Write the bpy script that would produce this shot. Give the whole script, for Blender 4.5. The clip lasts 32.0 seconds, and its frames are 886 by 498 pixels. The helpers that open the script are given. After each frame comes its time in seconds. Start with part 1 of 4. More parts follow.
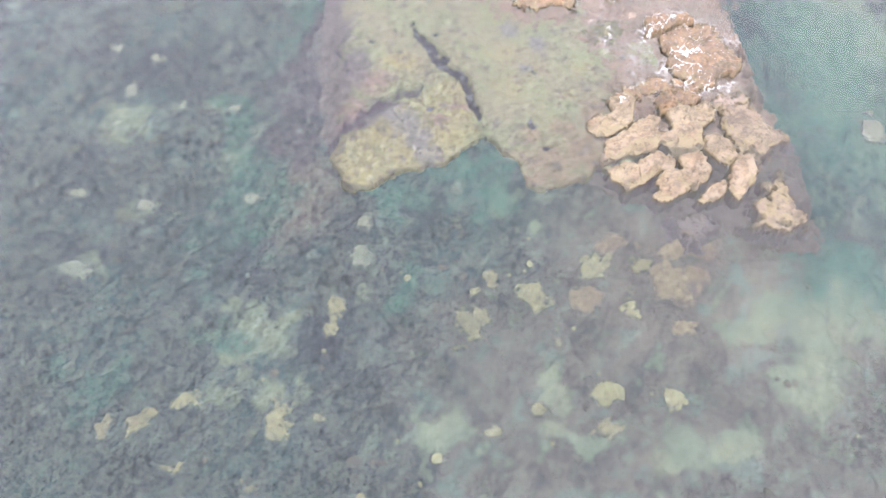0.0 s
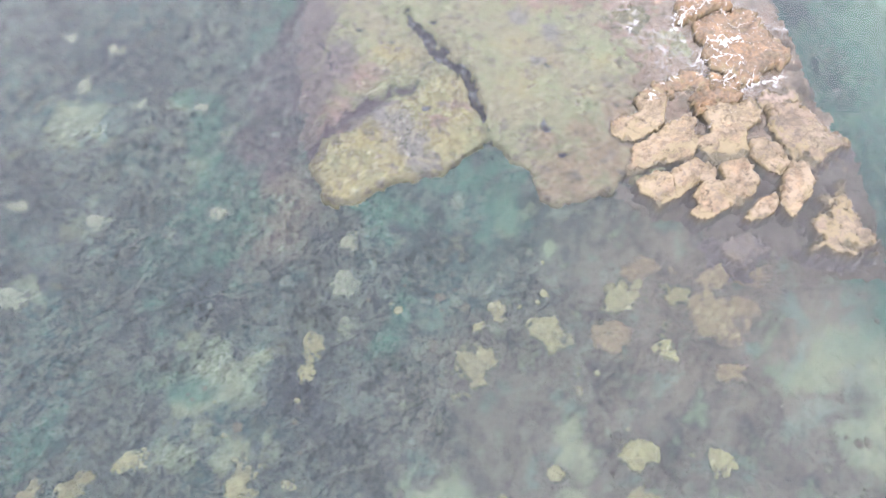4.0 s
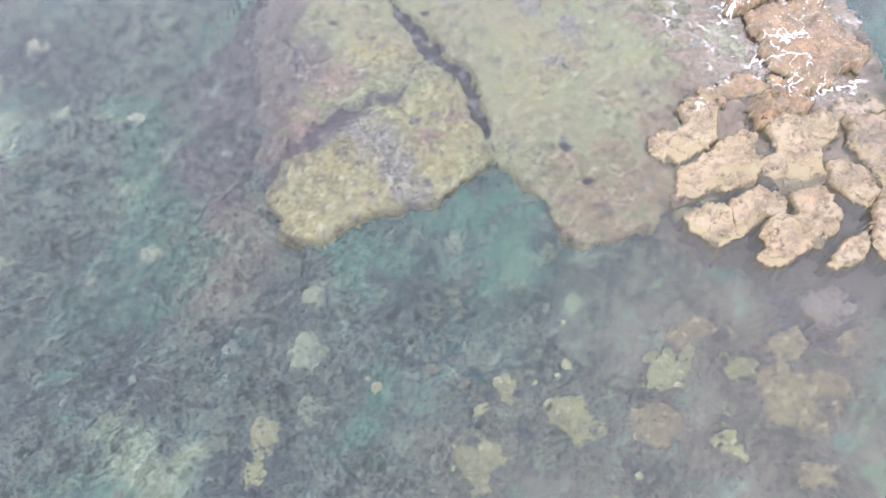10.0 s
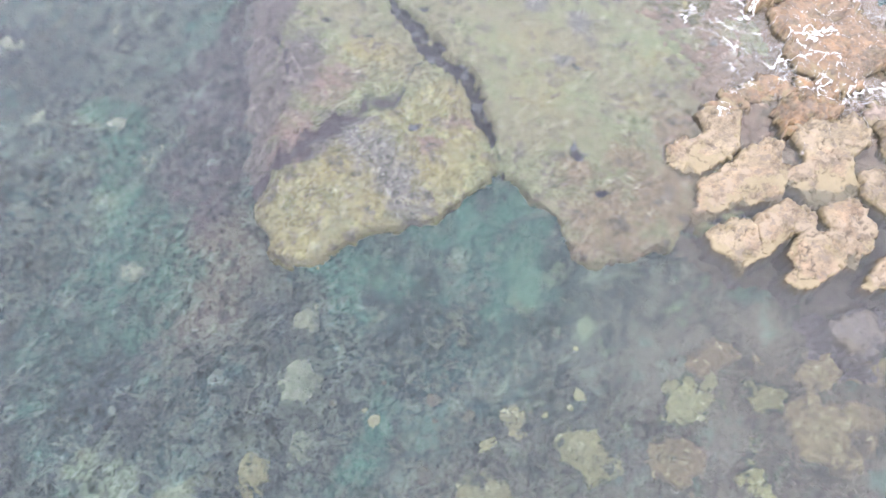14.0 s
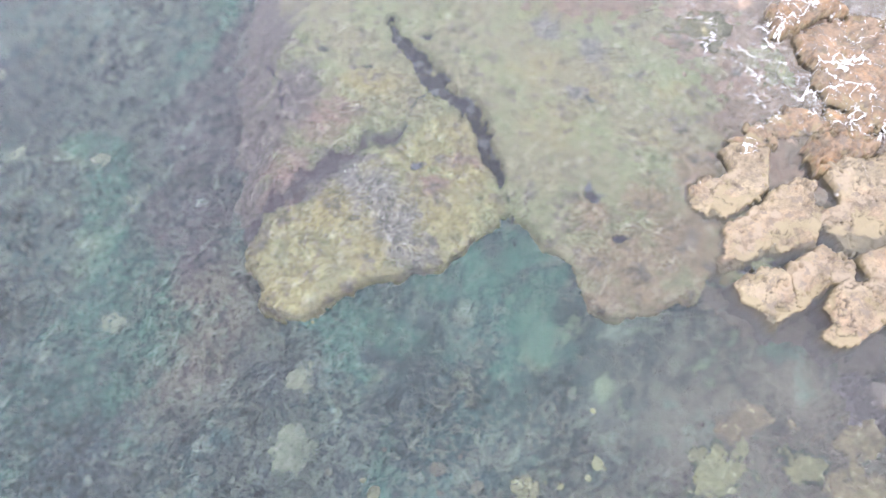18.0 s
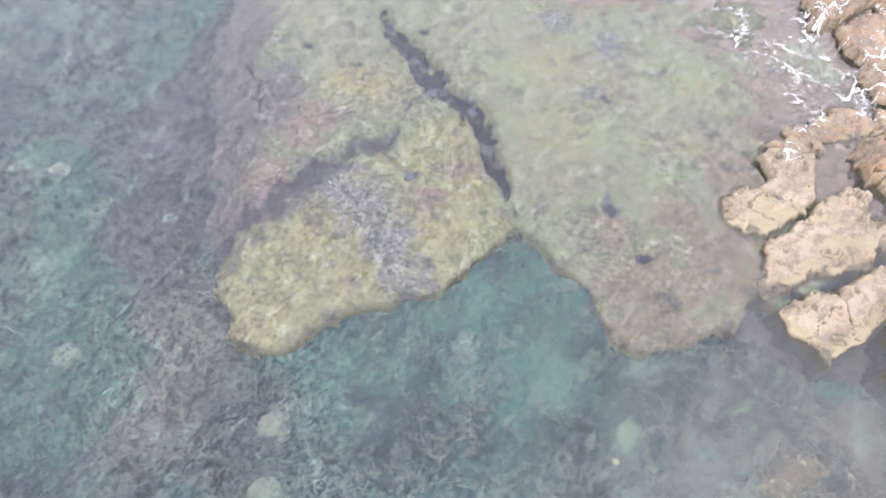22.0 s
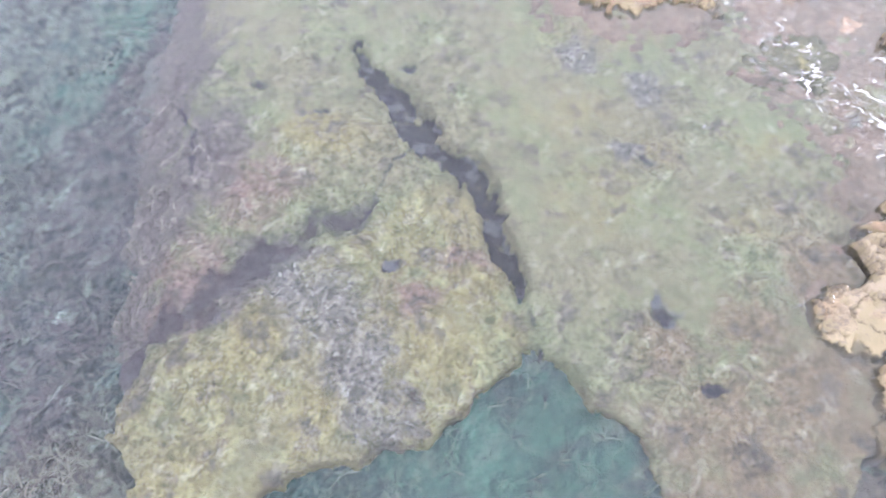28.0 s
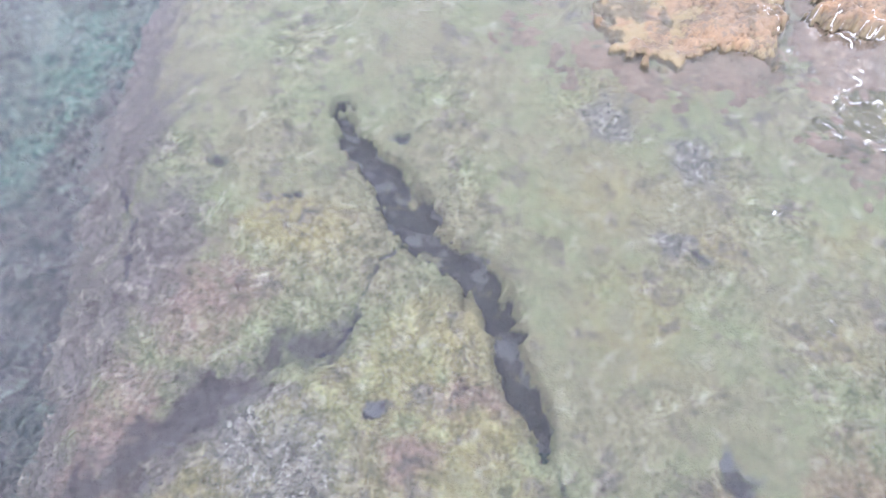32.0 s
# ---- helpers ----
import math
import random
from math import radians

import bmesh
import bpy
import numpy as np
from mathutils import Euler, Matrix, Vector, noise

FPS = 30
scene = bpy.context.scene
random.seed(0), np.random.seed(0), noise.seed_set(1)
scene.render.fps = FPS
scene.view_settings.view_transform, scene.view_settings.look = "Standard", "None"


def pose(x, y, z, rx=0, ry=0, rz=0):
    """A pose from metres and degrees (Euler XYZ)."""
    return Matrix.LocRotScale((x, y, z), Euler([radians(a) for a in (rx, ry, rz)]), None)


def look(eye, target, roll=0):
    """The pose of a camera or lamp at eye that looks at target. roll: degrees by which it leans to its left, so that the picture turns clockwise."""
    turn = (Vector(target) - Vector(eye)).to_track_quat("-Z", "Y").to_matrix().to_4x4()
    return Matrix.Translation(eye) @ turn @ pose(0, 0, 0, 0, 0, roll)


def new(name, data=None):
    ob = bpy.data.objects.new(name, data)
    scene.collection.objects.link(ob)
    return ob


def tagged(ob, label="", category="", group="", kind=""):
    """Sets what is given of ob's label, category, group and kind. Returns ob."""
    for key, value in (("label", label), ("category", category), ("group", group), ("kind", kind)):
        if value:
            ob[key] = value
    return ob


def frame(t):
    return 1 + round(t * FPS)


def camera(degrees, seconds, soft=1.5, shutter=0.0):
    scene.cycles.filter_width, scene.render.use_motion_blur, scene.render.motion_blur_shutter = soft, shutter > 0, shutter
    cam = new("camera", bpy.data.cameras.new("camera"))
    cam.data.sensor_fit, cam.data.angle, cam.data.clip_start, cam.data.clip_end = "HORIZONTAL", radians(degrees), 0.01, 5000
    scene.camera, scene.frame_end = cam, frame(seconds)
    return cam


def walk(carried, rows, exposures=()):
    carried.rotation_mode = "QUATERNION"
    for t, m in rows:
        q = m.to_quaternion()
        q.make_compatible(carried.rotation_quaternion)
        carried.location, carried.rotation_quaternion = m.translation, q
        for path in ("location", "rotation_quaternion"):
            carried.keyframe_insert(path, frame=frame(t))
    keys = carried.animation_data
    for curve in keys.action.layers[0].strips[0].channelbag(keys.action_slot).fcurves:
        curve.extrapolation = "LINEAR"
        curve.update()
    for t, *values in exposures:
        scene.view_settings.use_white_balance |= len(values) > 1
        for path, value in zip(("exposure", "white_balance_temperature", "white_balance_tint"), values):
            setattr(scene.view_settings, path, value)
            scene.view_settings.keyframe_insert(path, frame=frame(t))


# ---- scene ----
cam = camera(70.00, 32.0, 1.5)
EXPOSURES = [(0, 2.0, 6620, 17), (10, 1.99, 6460, 15), (20, 1.98, 6320, 15), (32, 1.99, 6140, 16)]
PATH = [
    (0, (-1.160, -13.010, 14.685), (-1.130, -8.011, 6.025), 0.060),
    (0.5, (-1.145, -12.773, 14.441), (-1.120, -7.794, 5.768), -0.033),
    (1, (-1.121, -12.537, 14.197), (-1.108, -7.579, 5.513), -0.139),
    (1.5, (-1.083, -12.294, 13.941), (-1.081, -7.347, 5.251), -0.274),
    (2, (-1.050, -12.058, 13.681), (-1.064, -7.124, 4.983), -0.415),
    (2.5, (-1.026, -11.829, 13.410), (-1.053, -6.892, 4.714), -0.590),
    (3, (-1.013, -11.578, 13.140), (-1.049, -6.636, 4.446), -0.705),
    (3.5, (-0.998, -11.301, 12.884), (-1.038, -6.362, 4.189), -0.709),
    (4, (-0.992, -11.005, 12.638), (-1.032, -6.063, 3.944), -0.664),
    (4.5, (-0.995, -10.699, 12.403), (-1.028, -5.750, 3.713), -0.582),
    (5, (-1.003, -10.393, 12.178), (-1.029, -5.431, 3.496), -0.474),
    (5.5, (-1.016, -10.097, 11.964), (-1.034, -5.115, 3.294), -0.348),
    (6, (-1.033, -9.821, 11.761), (-1.042, -4.811, 3.106), -0.211),
    (6.5, (-1.055, -9.565, 11.562), (-1.056, -4.537, 2.918), -0.110),
    (7, (-1.080, -9.320, 11.363), (-1.074, -4.282, 2.725), -0.016),
    (7.5, (-1.082, -9.084, 11.167), (-1.071, -4.054, 2.524), 0.051),
    (8, (-1.058, -8.869, 10.973), (-1.048, -3.856, 2.320), 0.025),
    (8.5, (-1.019, -8.702, 10.779), (-1.010, -3.713, 2.112), -0.061),
    (9, (-0.974, -8.584, 10.583), (-0.974, -3.619, 1.903), -0.156),
    (9.5, (-0.937, -8.495, 10.380), (-0.949, -3.543, 1.692), -0.296),
    (10, (-0.888, -8.414, 10.162), (-0.900, -3.478, 1.465), -0.396),
    (10.5, (-0.869, -8.369, 9.981), (-0.882, -3.449, 1.275), -0.431),
    (11, (-0.853, -8.304, 9.801), (-0.862, -3.419, 1.075), -0.416),
    (11.5, (-0.858, -8.225, 9.674), (-0.864, -3.381, 0.925), -0.361),
    (12, (-0.881, -8.117, 9.621), (-0.872, -3.285, 0.866), -0.342),
    (12.5, (-0.897, -7.985, 9.627), (-0.883, -3.160, 0.868), -0.307),
    (13, (-0.914, -7.828, 9.646), (-0.904, -3.028, 0.874), -0.336),
    (13.5, (-0.927, -7.638, 9.663), (-0.922, -2.873, 0.871), -0.414),
    (14, (-0.937, -7.445, 9.683), (-0.942, -2.715, 0.873), -0.469),
    (14.5, (-0.950, -7.260, 9.693), (-0.960, -2.552, 0.871), -0.550),
    (15, (-0.963, -7.105, 9.677), (-0.979, -2.400, 0.853), -0.617),
    (15.5, (-0.975, -6.974, 9.638), (-0.996, -2.255, 0.821), -0.679),
    (16, (-0.982, -6.857, 9.580), (-1.010, -2.113, 0.777), -0.743),
    (16.5, (-0.983, -6.748, 9.508), (-1.017, -1.972, 0.722), -0.812),
    (17, (-0.975, -6.637, 9.425), (-1.017, -1.828, 0.658), -0.889),
    (17.5, (-0.968, -6.522, 9.342), (-1.016, -1.697, 0.584), -0.972),
    (18, (-0.966, -6.407, 9.263), (-1.018, -1.567, 0.513), -1.068),
    (18.5, (-0.957, -6.286, 9.169), (-1.015, -1.439, 0.422), -1.172),
    (19, (-0.935, -6.174, 9.058), (-1.006, -1.315, 0.318), -1.280),
    (19.5, (-0.912, -6.075, 8.916), (-0.992, -1.182, 0.195), -1.431),
    (20, (-0.901, -5.993, 8.757), (-0.989, -1.064, 0.056), -1.593),
    (20.5, (-0.901, -5.901, 8.617), (-1.003, -0.961, -0.078), -1.658),
    (21, (-0.891, -5.798, 8.485), (-1.007, -0.855, -0.208), -1.776),
    (21.5, (-0.864, -5.670, 8.324), (-0.993, -0.736, -0.372), -1.894),
    (22, (-0.861, -5.527, 8.163), (-0.992, -0.598, -0.537), -2.032),
    (22.5, (-0.871, -5.368, 8.000), (-1.000, -0.440, -0.700), -1.982),
    (23, (-0.884, -5.194, 7.846), (-0.999, -0.273, -0.858), -1.683),
    (23.5, (-0.923, -5.006, 7.690), (-0.998, -0.073, -1.008), -1.318),
    (24, (-0.962, -4.833, 7.510), (-0.986, 0.134, -1.169), -0.846),
    (24.5, (-0.986, -4.650, 7.326), (-0.959, 0.351, -1.334), -0.274),
    (25, (-1.007, -4.458, 7.165), (-0.930, 0.579, -1.474), 0.213),
    (25.5, (-1.015, -4.256, 7.014), (-0.904, 0.807, -1.609), 0.594),
    (26, (-1.013, -4.050, 6.875), (-0.880, 1.027, -1.740), 0.794),
    (26.5, (-1.005, -3.843, 6.748), (-0.859, 1.244, -1.860), 0.866),
    (27, (-0.994, -3.639, 6.633), (-0.845, 1.465, -1.966), 0.858),
    (27.5, (-0.983, -3.439, 6.530), (-0.837, 1.697, -2.049), 0.817),
    (28, (-0.975, -3.245, 6.441), (-0.839, 1.944, -2.106), 0.785),
    (28.5, (-0.967, -3.051, 6.306), (-0.841, 2.225, -2.188), 0.684),
    (29, (-0.951, -2.851, 6.150), (-0.829, 2.530, -2.278), 0.635),
    (29.5, (-0.942, -2.659, 6.013), (-0.826, 2.799, -2.365), 0.608),
    (30, (-0.931, -2.428, 5.871), (-0.817, 3.068, -2.483), 0.489),
    (30.5, (-0.913, -2.193, 5.765), (-0.811, 3.299, -2.591), 0.289),
    (31, (-0.883, -1.939, 5.680), (-0.806, 3.537, -2.687), 0.046),
    (31.5, (-0.859, -1.675, 5.604), (-0.810, 3.770, -2.783), -0.329),
    (32, (-0.856, -1.404, 5.529), (-0.850, 4.003, -2.882), -0.782),
]
walk(cam, [(t, look(eye, target, roll)) for t, eye, target, roll in PATH], EXPOSURES)

# ---- light: bright overcast sky, wide weak sun ----
WL = 0.10   # water level
world = bpy.data.worlds.new("overcast_sky")
scene.world = world
world.use_nodes = True
wn, wl = world.node_tree.nodes, world.node_tree.links
bg = wn["Background"]
sky = wn.new("ShaderNodeTexSky")
sky.sky_type, sky.sun_disc = "NISHITA", False
sky.sun_elevation, sky.sun_rotation = radians(52), radians(200)
cloud = wn.new("ShaderNodeMix")
cloud.data_type = "RGBA"
cloud.inputs[0].default_value = 0.8
cloud.inputs[7].default_value = (9.75, 9.8, 10.7, 1)
wl.new(sky.outputs[0], cloud.inputs[6])
wl.new(cloud.outputs[2], bg.inputs[0])
bg.inputs[1].default_value = 0.14
sun = new("sun", bpy.data.lights.new("sun", "SUN"))
sun.data.energy, sun.data.angle, sun.data.color = 1.2, radians(25), (1, 0.96, 0.9)
sun.matrix_world = look((-4, -12, 20), (0, 0, 0))


# ---- materials ----
class Nodes:
    """A small builder of node materials in world metres."""

    def __init__(self, name):
        self.mat = bpy.data.materials.new(name)
        self.mat.use_nodes = True
        self.n, self.l = self.mat.node_tree.nodes, self.mat.node_tree.links
        self.bsdf = self.n["Principled BSDF"]
        self.where = self.n.new("ShaderNodeNewGeometry").outputs["Position"]

    def put(self, socket, value):
        if isinstance(value, (int, float)):
            socket.default_value = value
        elif isinstance(value, tuple):
            socket.default_value = (*value, 1) if len(value) == 3 and len(socket.default_value) == 4 else value
        else:
            self.l.new(value, socket)

    def warp(self, amount, scale):
        n = self.n.new("ShaderNodeTexNoise")
        self.put(n.inputs["Vector"], self.where)
        n.inputs["Scale"].default_value = scale
        m = self.n.new("ShaderNodeVectorMath")
        m.operation = "MULTIPLY_ADD"
        self.put(m.inputs[0], n.outputs["Color"])
        m.inputs[1].default_value = (amount,) * 3
        self.put(m.inputs[2], self.where)
        return m.outputs[0]

    def streak(self, vector, degrees, long):
        """Coordinates drawn out along one direction of the plan."""
        m = self.n.new("ShaderNodeMapping")
        m.vector_type = "TEXTURE"
        self.put(m.inputs[0], vector)
        m.inputs["Rotation"].default_value, m.inputs["Scale"].default_value = (0, 0, radians(degrees)), (long, 1, 1)
        return m.outputs[0]

    def noise(self, scale, detail=4, rough=0.55, vector=None):
        n = self.n.new("ShaderNodeTexNoise")
        self.put(n.inputs["Vector"], vector or self.where)
        n.inputs["Scale"].default_value, n.inputs["Detail"].default_value = scale, detail
        n.inputs["Roughness"].default_value = rough
        return n.outputs["Fac"]

    def cells(self, scale, feature="F1", vector=None, out="Distance"):
        n = self.n.new("ShaderNodeTexVoronoi")
        n.feature = feature
        self.put(n.inputs["Vector"], vector or self.where)
        n.inputs["Scale"].default_value = scale
        return n.outputs[out]

    def attr(self, name):
        n = self.n.new("ShaderNodeAttribute")
        n.attribute_name = name
        return n.outputs["Fac"]

    def span(self, value, a, b, lo=0.0, hi=1.0):
        n = self.n.new("ShaderNodeMapRange")
        n.interpolation_type = "SMOOTHSTEP"
        self.put(n.inputs[0], value)
        for i, v in enumerate((a, b, lo, hi)):
            n.inputs[i + 1].default_value = v
        return n.outputs[0]

    def math(self, op, a, b=0.0):
        n = self.n.new("ShaderNodeMath")
        n.operation = op
        self.put(n.inputs[0], a)
        self.put(n.inputs[1], b)
        return n.outputs[0]

    def mix(self, fac, a, b, mode="MIX"):
        n = self.n.new("ShaderNodeMix")
        n.data_type, n.blend_type = "RGBA", mode
        self.put(n.inputs[0], fac)
        self.put(n.inputs[6], a)
        self.put(n.inputs[7], b)
        return n.outputs[2]

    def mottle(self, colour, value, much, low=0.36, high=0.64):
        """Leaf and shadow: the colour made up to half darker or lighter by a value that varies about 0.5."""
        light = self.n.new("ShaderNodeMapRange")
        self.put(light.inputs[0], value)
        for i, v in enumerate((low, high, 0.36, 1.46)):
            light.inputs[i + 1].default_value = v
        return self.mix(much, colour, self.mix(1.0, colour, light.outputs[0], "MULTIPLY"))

    def finish(self, colour, rough=0.8, bump=None, strength=0.5, distance=0.03, spec=0.3):
        self.put(self.bsdf.inputs["Base Color"], colour)
        self.put(self.bsdf.inputs["Roughness"], rough)
        self.bsdf.inputs["Specular IOR Level"].default_value = spec
        if bump is not None:
            b = self.n.new("ShaderNodeBump")
            b.inputs["Strength"].default_value, b.inputs["Distance"].default_value = strength, distance
            self.put(b.inputs["Height"], bump)
            self.put(self.bsdf.inputs["Normal"], b.outputs[0])
        return self.mat


def turf_rock(name, zones, base, second, dark, pale, scale=1.0, weed=(0.062, 0.086, 0.088)):
    """Reef rock under a turf of algae: two broad tones, zones of other tints, dark tufts, pale specks, painted shade in
    recesses.
    """
    m = Nodes(name)
    w = m.warp(0.22, 3.0)
    c = m.mix(m.span(m.noise(0.6, 5, 0.65), 0.4, 0.62), base, second)
    mid = m.noise(2.4 * scale, 5, 0.65, w)
    ragged = m.math("MULTIPLY", m.math("SUBTRACT", mid, 0.5), 2.4)
    for key, tint, most in zones:
        c = m.mix(m.span(m.math("ADD", m.attr(key), ragged), 0.05, 0.95, 0, most), c, tint)
    c = m.mix(m.span(mid, 0.50, 0.70, 0, 0.55), c, dark)
    c = m.mix(m.span(m.noise(5.5 * scale, 4, 0.6, w), 0.53, 0.68, 0, 0.35), c, pale)
    fine = m.noise(19.0 * scale, 5, 0.72, w)
    tuft = m.noise(48.0 * scale, 3, 0.7, w)
    much = m.attr("rough") if zones else 0.5
    grain = m.noise(5.5 * scale, 8, 0.82, m.warp(0.06, 5.0))
    c = m.mottle(c, grain, m.math("MULTIPLY", much, 0.85))
    c = m.mottle(c, m.cells(34.0 * scale, "F1", m.warp(0.05, 14.0), "Color"), m.math("MULTIPLY", much, 0.42), 0.25, 0.75)
    if zones:
        speck = m.span(m.math("ADD", m.attr("grey"), m.math("MULTIPLY", ragged, 0.4)), 0.25, 0.75)
        c = m.mix(m.math("MULTIPLY", speck, m.span(m.noise(13.0, 6, 0.75), 0.53, 0.58, 0, 0.85)), c, (0.085, 0.083, 0.092))
        c = m.mix(m.math("MULTIPLY", speck, m.span(m.noise(12.0, 6, 0.75, m.warp(0.2, 4.0)), 0.46, 0.39, 0, 0.85)), c, (0.42, 0.41, 0.385))
    c = m.mix(m.math("MULTIPLY", m.span(fine, 0.45, 0.36, 0, 0.3), much), c, pale)
    if not zones:
        own = m.n.new("ShaderNodeObjectInfo").outputs["Random"]
        c = m.mix(m.span(own, 0.3, 1.0, 0.0, 0.25), c, (0.17, 0.155, 0.115))
        c = m.mix(m.span(m.math("ADD", m.attr("flank"), m.math("MULTIPLY", ragged, 1.0)), 0.35, 0.95, 0, 0.9), c, weed)
        c = m.mix(m.span(m.noise(7.0, 5, 0.7, w), 0.44, 0.34, 0, 0.85), c, pale)
    if zones:
        # purple-grey groove shading, then dark weed doubling as painted shade in recesses
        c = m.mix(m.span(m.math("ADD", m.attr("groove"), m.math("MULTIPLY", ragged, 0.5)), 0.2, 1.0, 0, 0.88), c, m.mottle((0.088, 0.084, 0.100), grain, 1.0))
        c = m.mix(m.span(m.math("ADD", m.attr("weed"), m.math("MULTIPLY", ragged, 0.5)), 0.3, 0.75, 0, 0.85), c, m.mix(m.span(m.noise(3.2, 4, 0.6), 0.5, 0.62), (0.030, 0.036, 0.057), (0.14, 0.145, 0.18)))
    return m.finish(c, 0.9, m.math("ADD", m.math("ADD", fine, tuft), mid), 0.9, 0.05, 0.15)


ZONES = [("yellow", (0.325, 0.29, 0.15), 0.75), ("brown", (0.25, 0.195, 0.14), 0.85), ("mauve", (0.15, 0.13, 0.145), 0.9),
         ("pink", (0.27, 0.185, 0.175), 0.8), ("grey", (0.20, 0.195, 0.195), 0.85), ("teal", (0.07, 0.12, 0.12), 0.6)]
MAT_SHELF = turf_rock("turf_covered_rock", ZONES, (0.252, 0.242, 0.165), (0.235, 0.262, 0.160), (0.14, 0.13, 0.115), (0.49, 0.465, 0.39))
MAT_BASE = turf_rock("dark_weed_rock", [], (0.158, 0.146, 0.146), (0.138, 0.128, 0.132), (0.095, 0.088, 0.095), (0.23, 0.21, 0.18))
MAT_BOULDER = turf_rock("brown_reef_boulder", [], (0.30, 0.275, 0.18), (0.235, 0.205, 0.155), (0.13, 0.118, 0.105), (0.46, 0.44, 0.30), 1.3, (0.165, 0.15, 0.135))
MAT_STONE = turf_rock("yellow_reef_stone", [], (0.315, 0.325, 0.19), (0.24, 0.26, 0.175), (0.12, 0.125, 0.10), (0.46, 0.48, 0.33), 1.3)
MAT_PALE_STONE = turf_rock("pale_reef_stone", [], (0.235, 0.285, 0.215), (0.19, 0.24, 0.185), (0.11, 0.13, 0.125), (0.42, 0.45, 0.39), 1.3)
MAT_RUBBLE = turf_rock("weedy_rubble", [], (0.10, 0.115, 0.11), (0.12, 0.12, 0.10), (0.05, 0.058, 0.062), (0.24, 0.25, 0.2))
MAT_MOUND = turf_rock("olive_mound", [], (0.155, 0.150, 0.085), (0.13, 0.125, 0.08), (0.09, 0.085, 0.07), (0.33, 0.31, 0.2), 1.2, (0.15, 0.13, 0.10))
MAT_AWASH = turf_rock("pinkish_awash_rock", [], (0.29, 0.215, 0.17), (0.24, 0.20, 0.16), (0.14, 0.115, 0.10), (0.42, 0.33, 0.27), 1.2)


def seabed_material():
    m = Nodes("weedy_seabed")
    w = m.streak(m.warp(0.14, 1.2), 56, 1.8)
    c = m.mix(m.span(m.noise(0.35, 4), 0.42, 0.6), (0.040, 0.092, 0.092), (0.062, 0.086, 0.090))
    c = m.mix(m.span(m.attr("brown"), 0.05, 0.8, 0, 0.85), c, (0.180, 0.166, 0.140))
    mid = m.noise(1.5, 6, 0.68, w)
    calm = m.span(m.attr("brown"), 0.1, 0.8, 1.0, 0.55)
    c = m.mix(m.math("MULTIPLY", calm, m.span(mid, 0.5, 0.6, 0, 0.95)), c, (0.024, 0.037, 0.048))
    c = m.mix(m.span(mid, 0.46, 0.34, 0, 0.85), c, (0.18, 0.225, 0.185))
    broad = m.noise(0.9, 3, 0.55, m.warp(0.5, 0.7))
    c = m.mix(m.math("MULTIPLY", calm, m.span(broad, 0.5, 0.64, 0, 0.75)), c, (0.36, 0.44, 0.54), "MULTIPLY")
    c = m.mix(m.span(broad, 0.44, 0.33, 0, 0.6), c, (0.115, 0.19, 0.165))
    clump = m.noise(4.2, 5, 0.7, w)
    sandy = m.span(m.math("ADD", m.attr("sand"), m.math("MULTIPLY", m.math("SUBTRACT", mid, 0.5), 3.2)), 0.15, 0.75, 0, 0.92)
    sand = m.mix(m.span(m.noise(0.9, 3), 0.4, 0.6), (0.212, 0.252, 0.178), (0.178, 0.232, 0.172))
    c = m.mix(sandy, c, sand)
    # deep water's tint mixed into the ground colour
    c = m.mix(m.span(m.math("ADD", m.attr("teal"), m.math("SUBTRACT", mid, 0.5)), 0.05, 0.9, 0, 0.8), c, (0.062, 0.148, 0.122))
    c = m.mix(m.span(m.math("ADD", m.attr("dark"), m.math("SUBTRACT", mid, 0.5)), 0.1, 0.8, 0, 0.85), c, m.mix(m.span(m.noise(3.0, 4), 0.42, 0.6), (0.070, 0.068, 0.084), (0.125, 0.115, 0.13)))
    fine = m.noise(15.0, 5, 0.75, w)
    rough = m.attr("rough")
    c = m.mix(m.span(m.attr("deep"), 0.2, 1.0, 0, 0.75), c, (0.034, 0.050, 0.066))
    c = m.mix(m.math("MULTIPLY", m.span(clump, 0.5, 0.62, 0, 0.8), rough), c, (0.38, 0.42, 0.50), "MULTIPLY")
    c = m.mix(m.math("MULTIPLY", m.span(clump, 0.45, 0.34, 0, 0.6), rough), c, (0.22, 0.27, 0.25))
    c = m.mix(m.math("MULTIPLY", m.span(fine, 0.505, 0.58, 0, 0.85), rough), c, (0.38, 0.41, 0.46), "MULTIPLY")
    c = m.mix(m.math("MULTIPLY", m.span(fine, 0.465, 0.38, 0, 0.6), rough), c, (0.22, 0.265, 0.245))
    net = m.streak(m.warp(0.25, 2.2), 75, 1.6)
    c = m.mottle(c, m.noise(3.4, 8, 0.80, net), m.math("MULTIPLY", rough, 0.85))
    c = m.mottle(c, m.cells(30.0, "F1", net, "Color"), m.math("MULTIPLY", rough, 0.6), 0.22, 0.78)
    return m.finish(c, 0.95, m.math("ADD", fine, m.math("ADD", mid, clump)), 0.8, 0.08, 0.1)


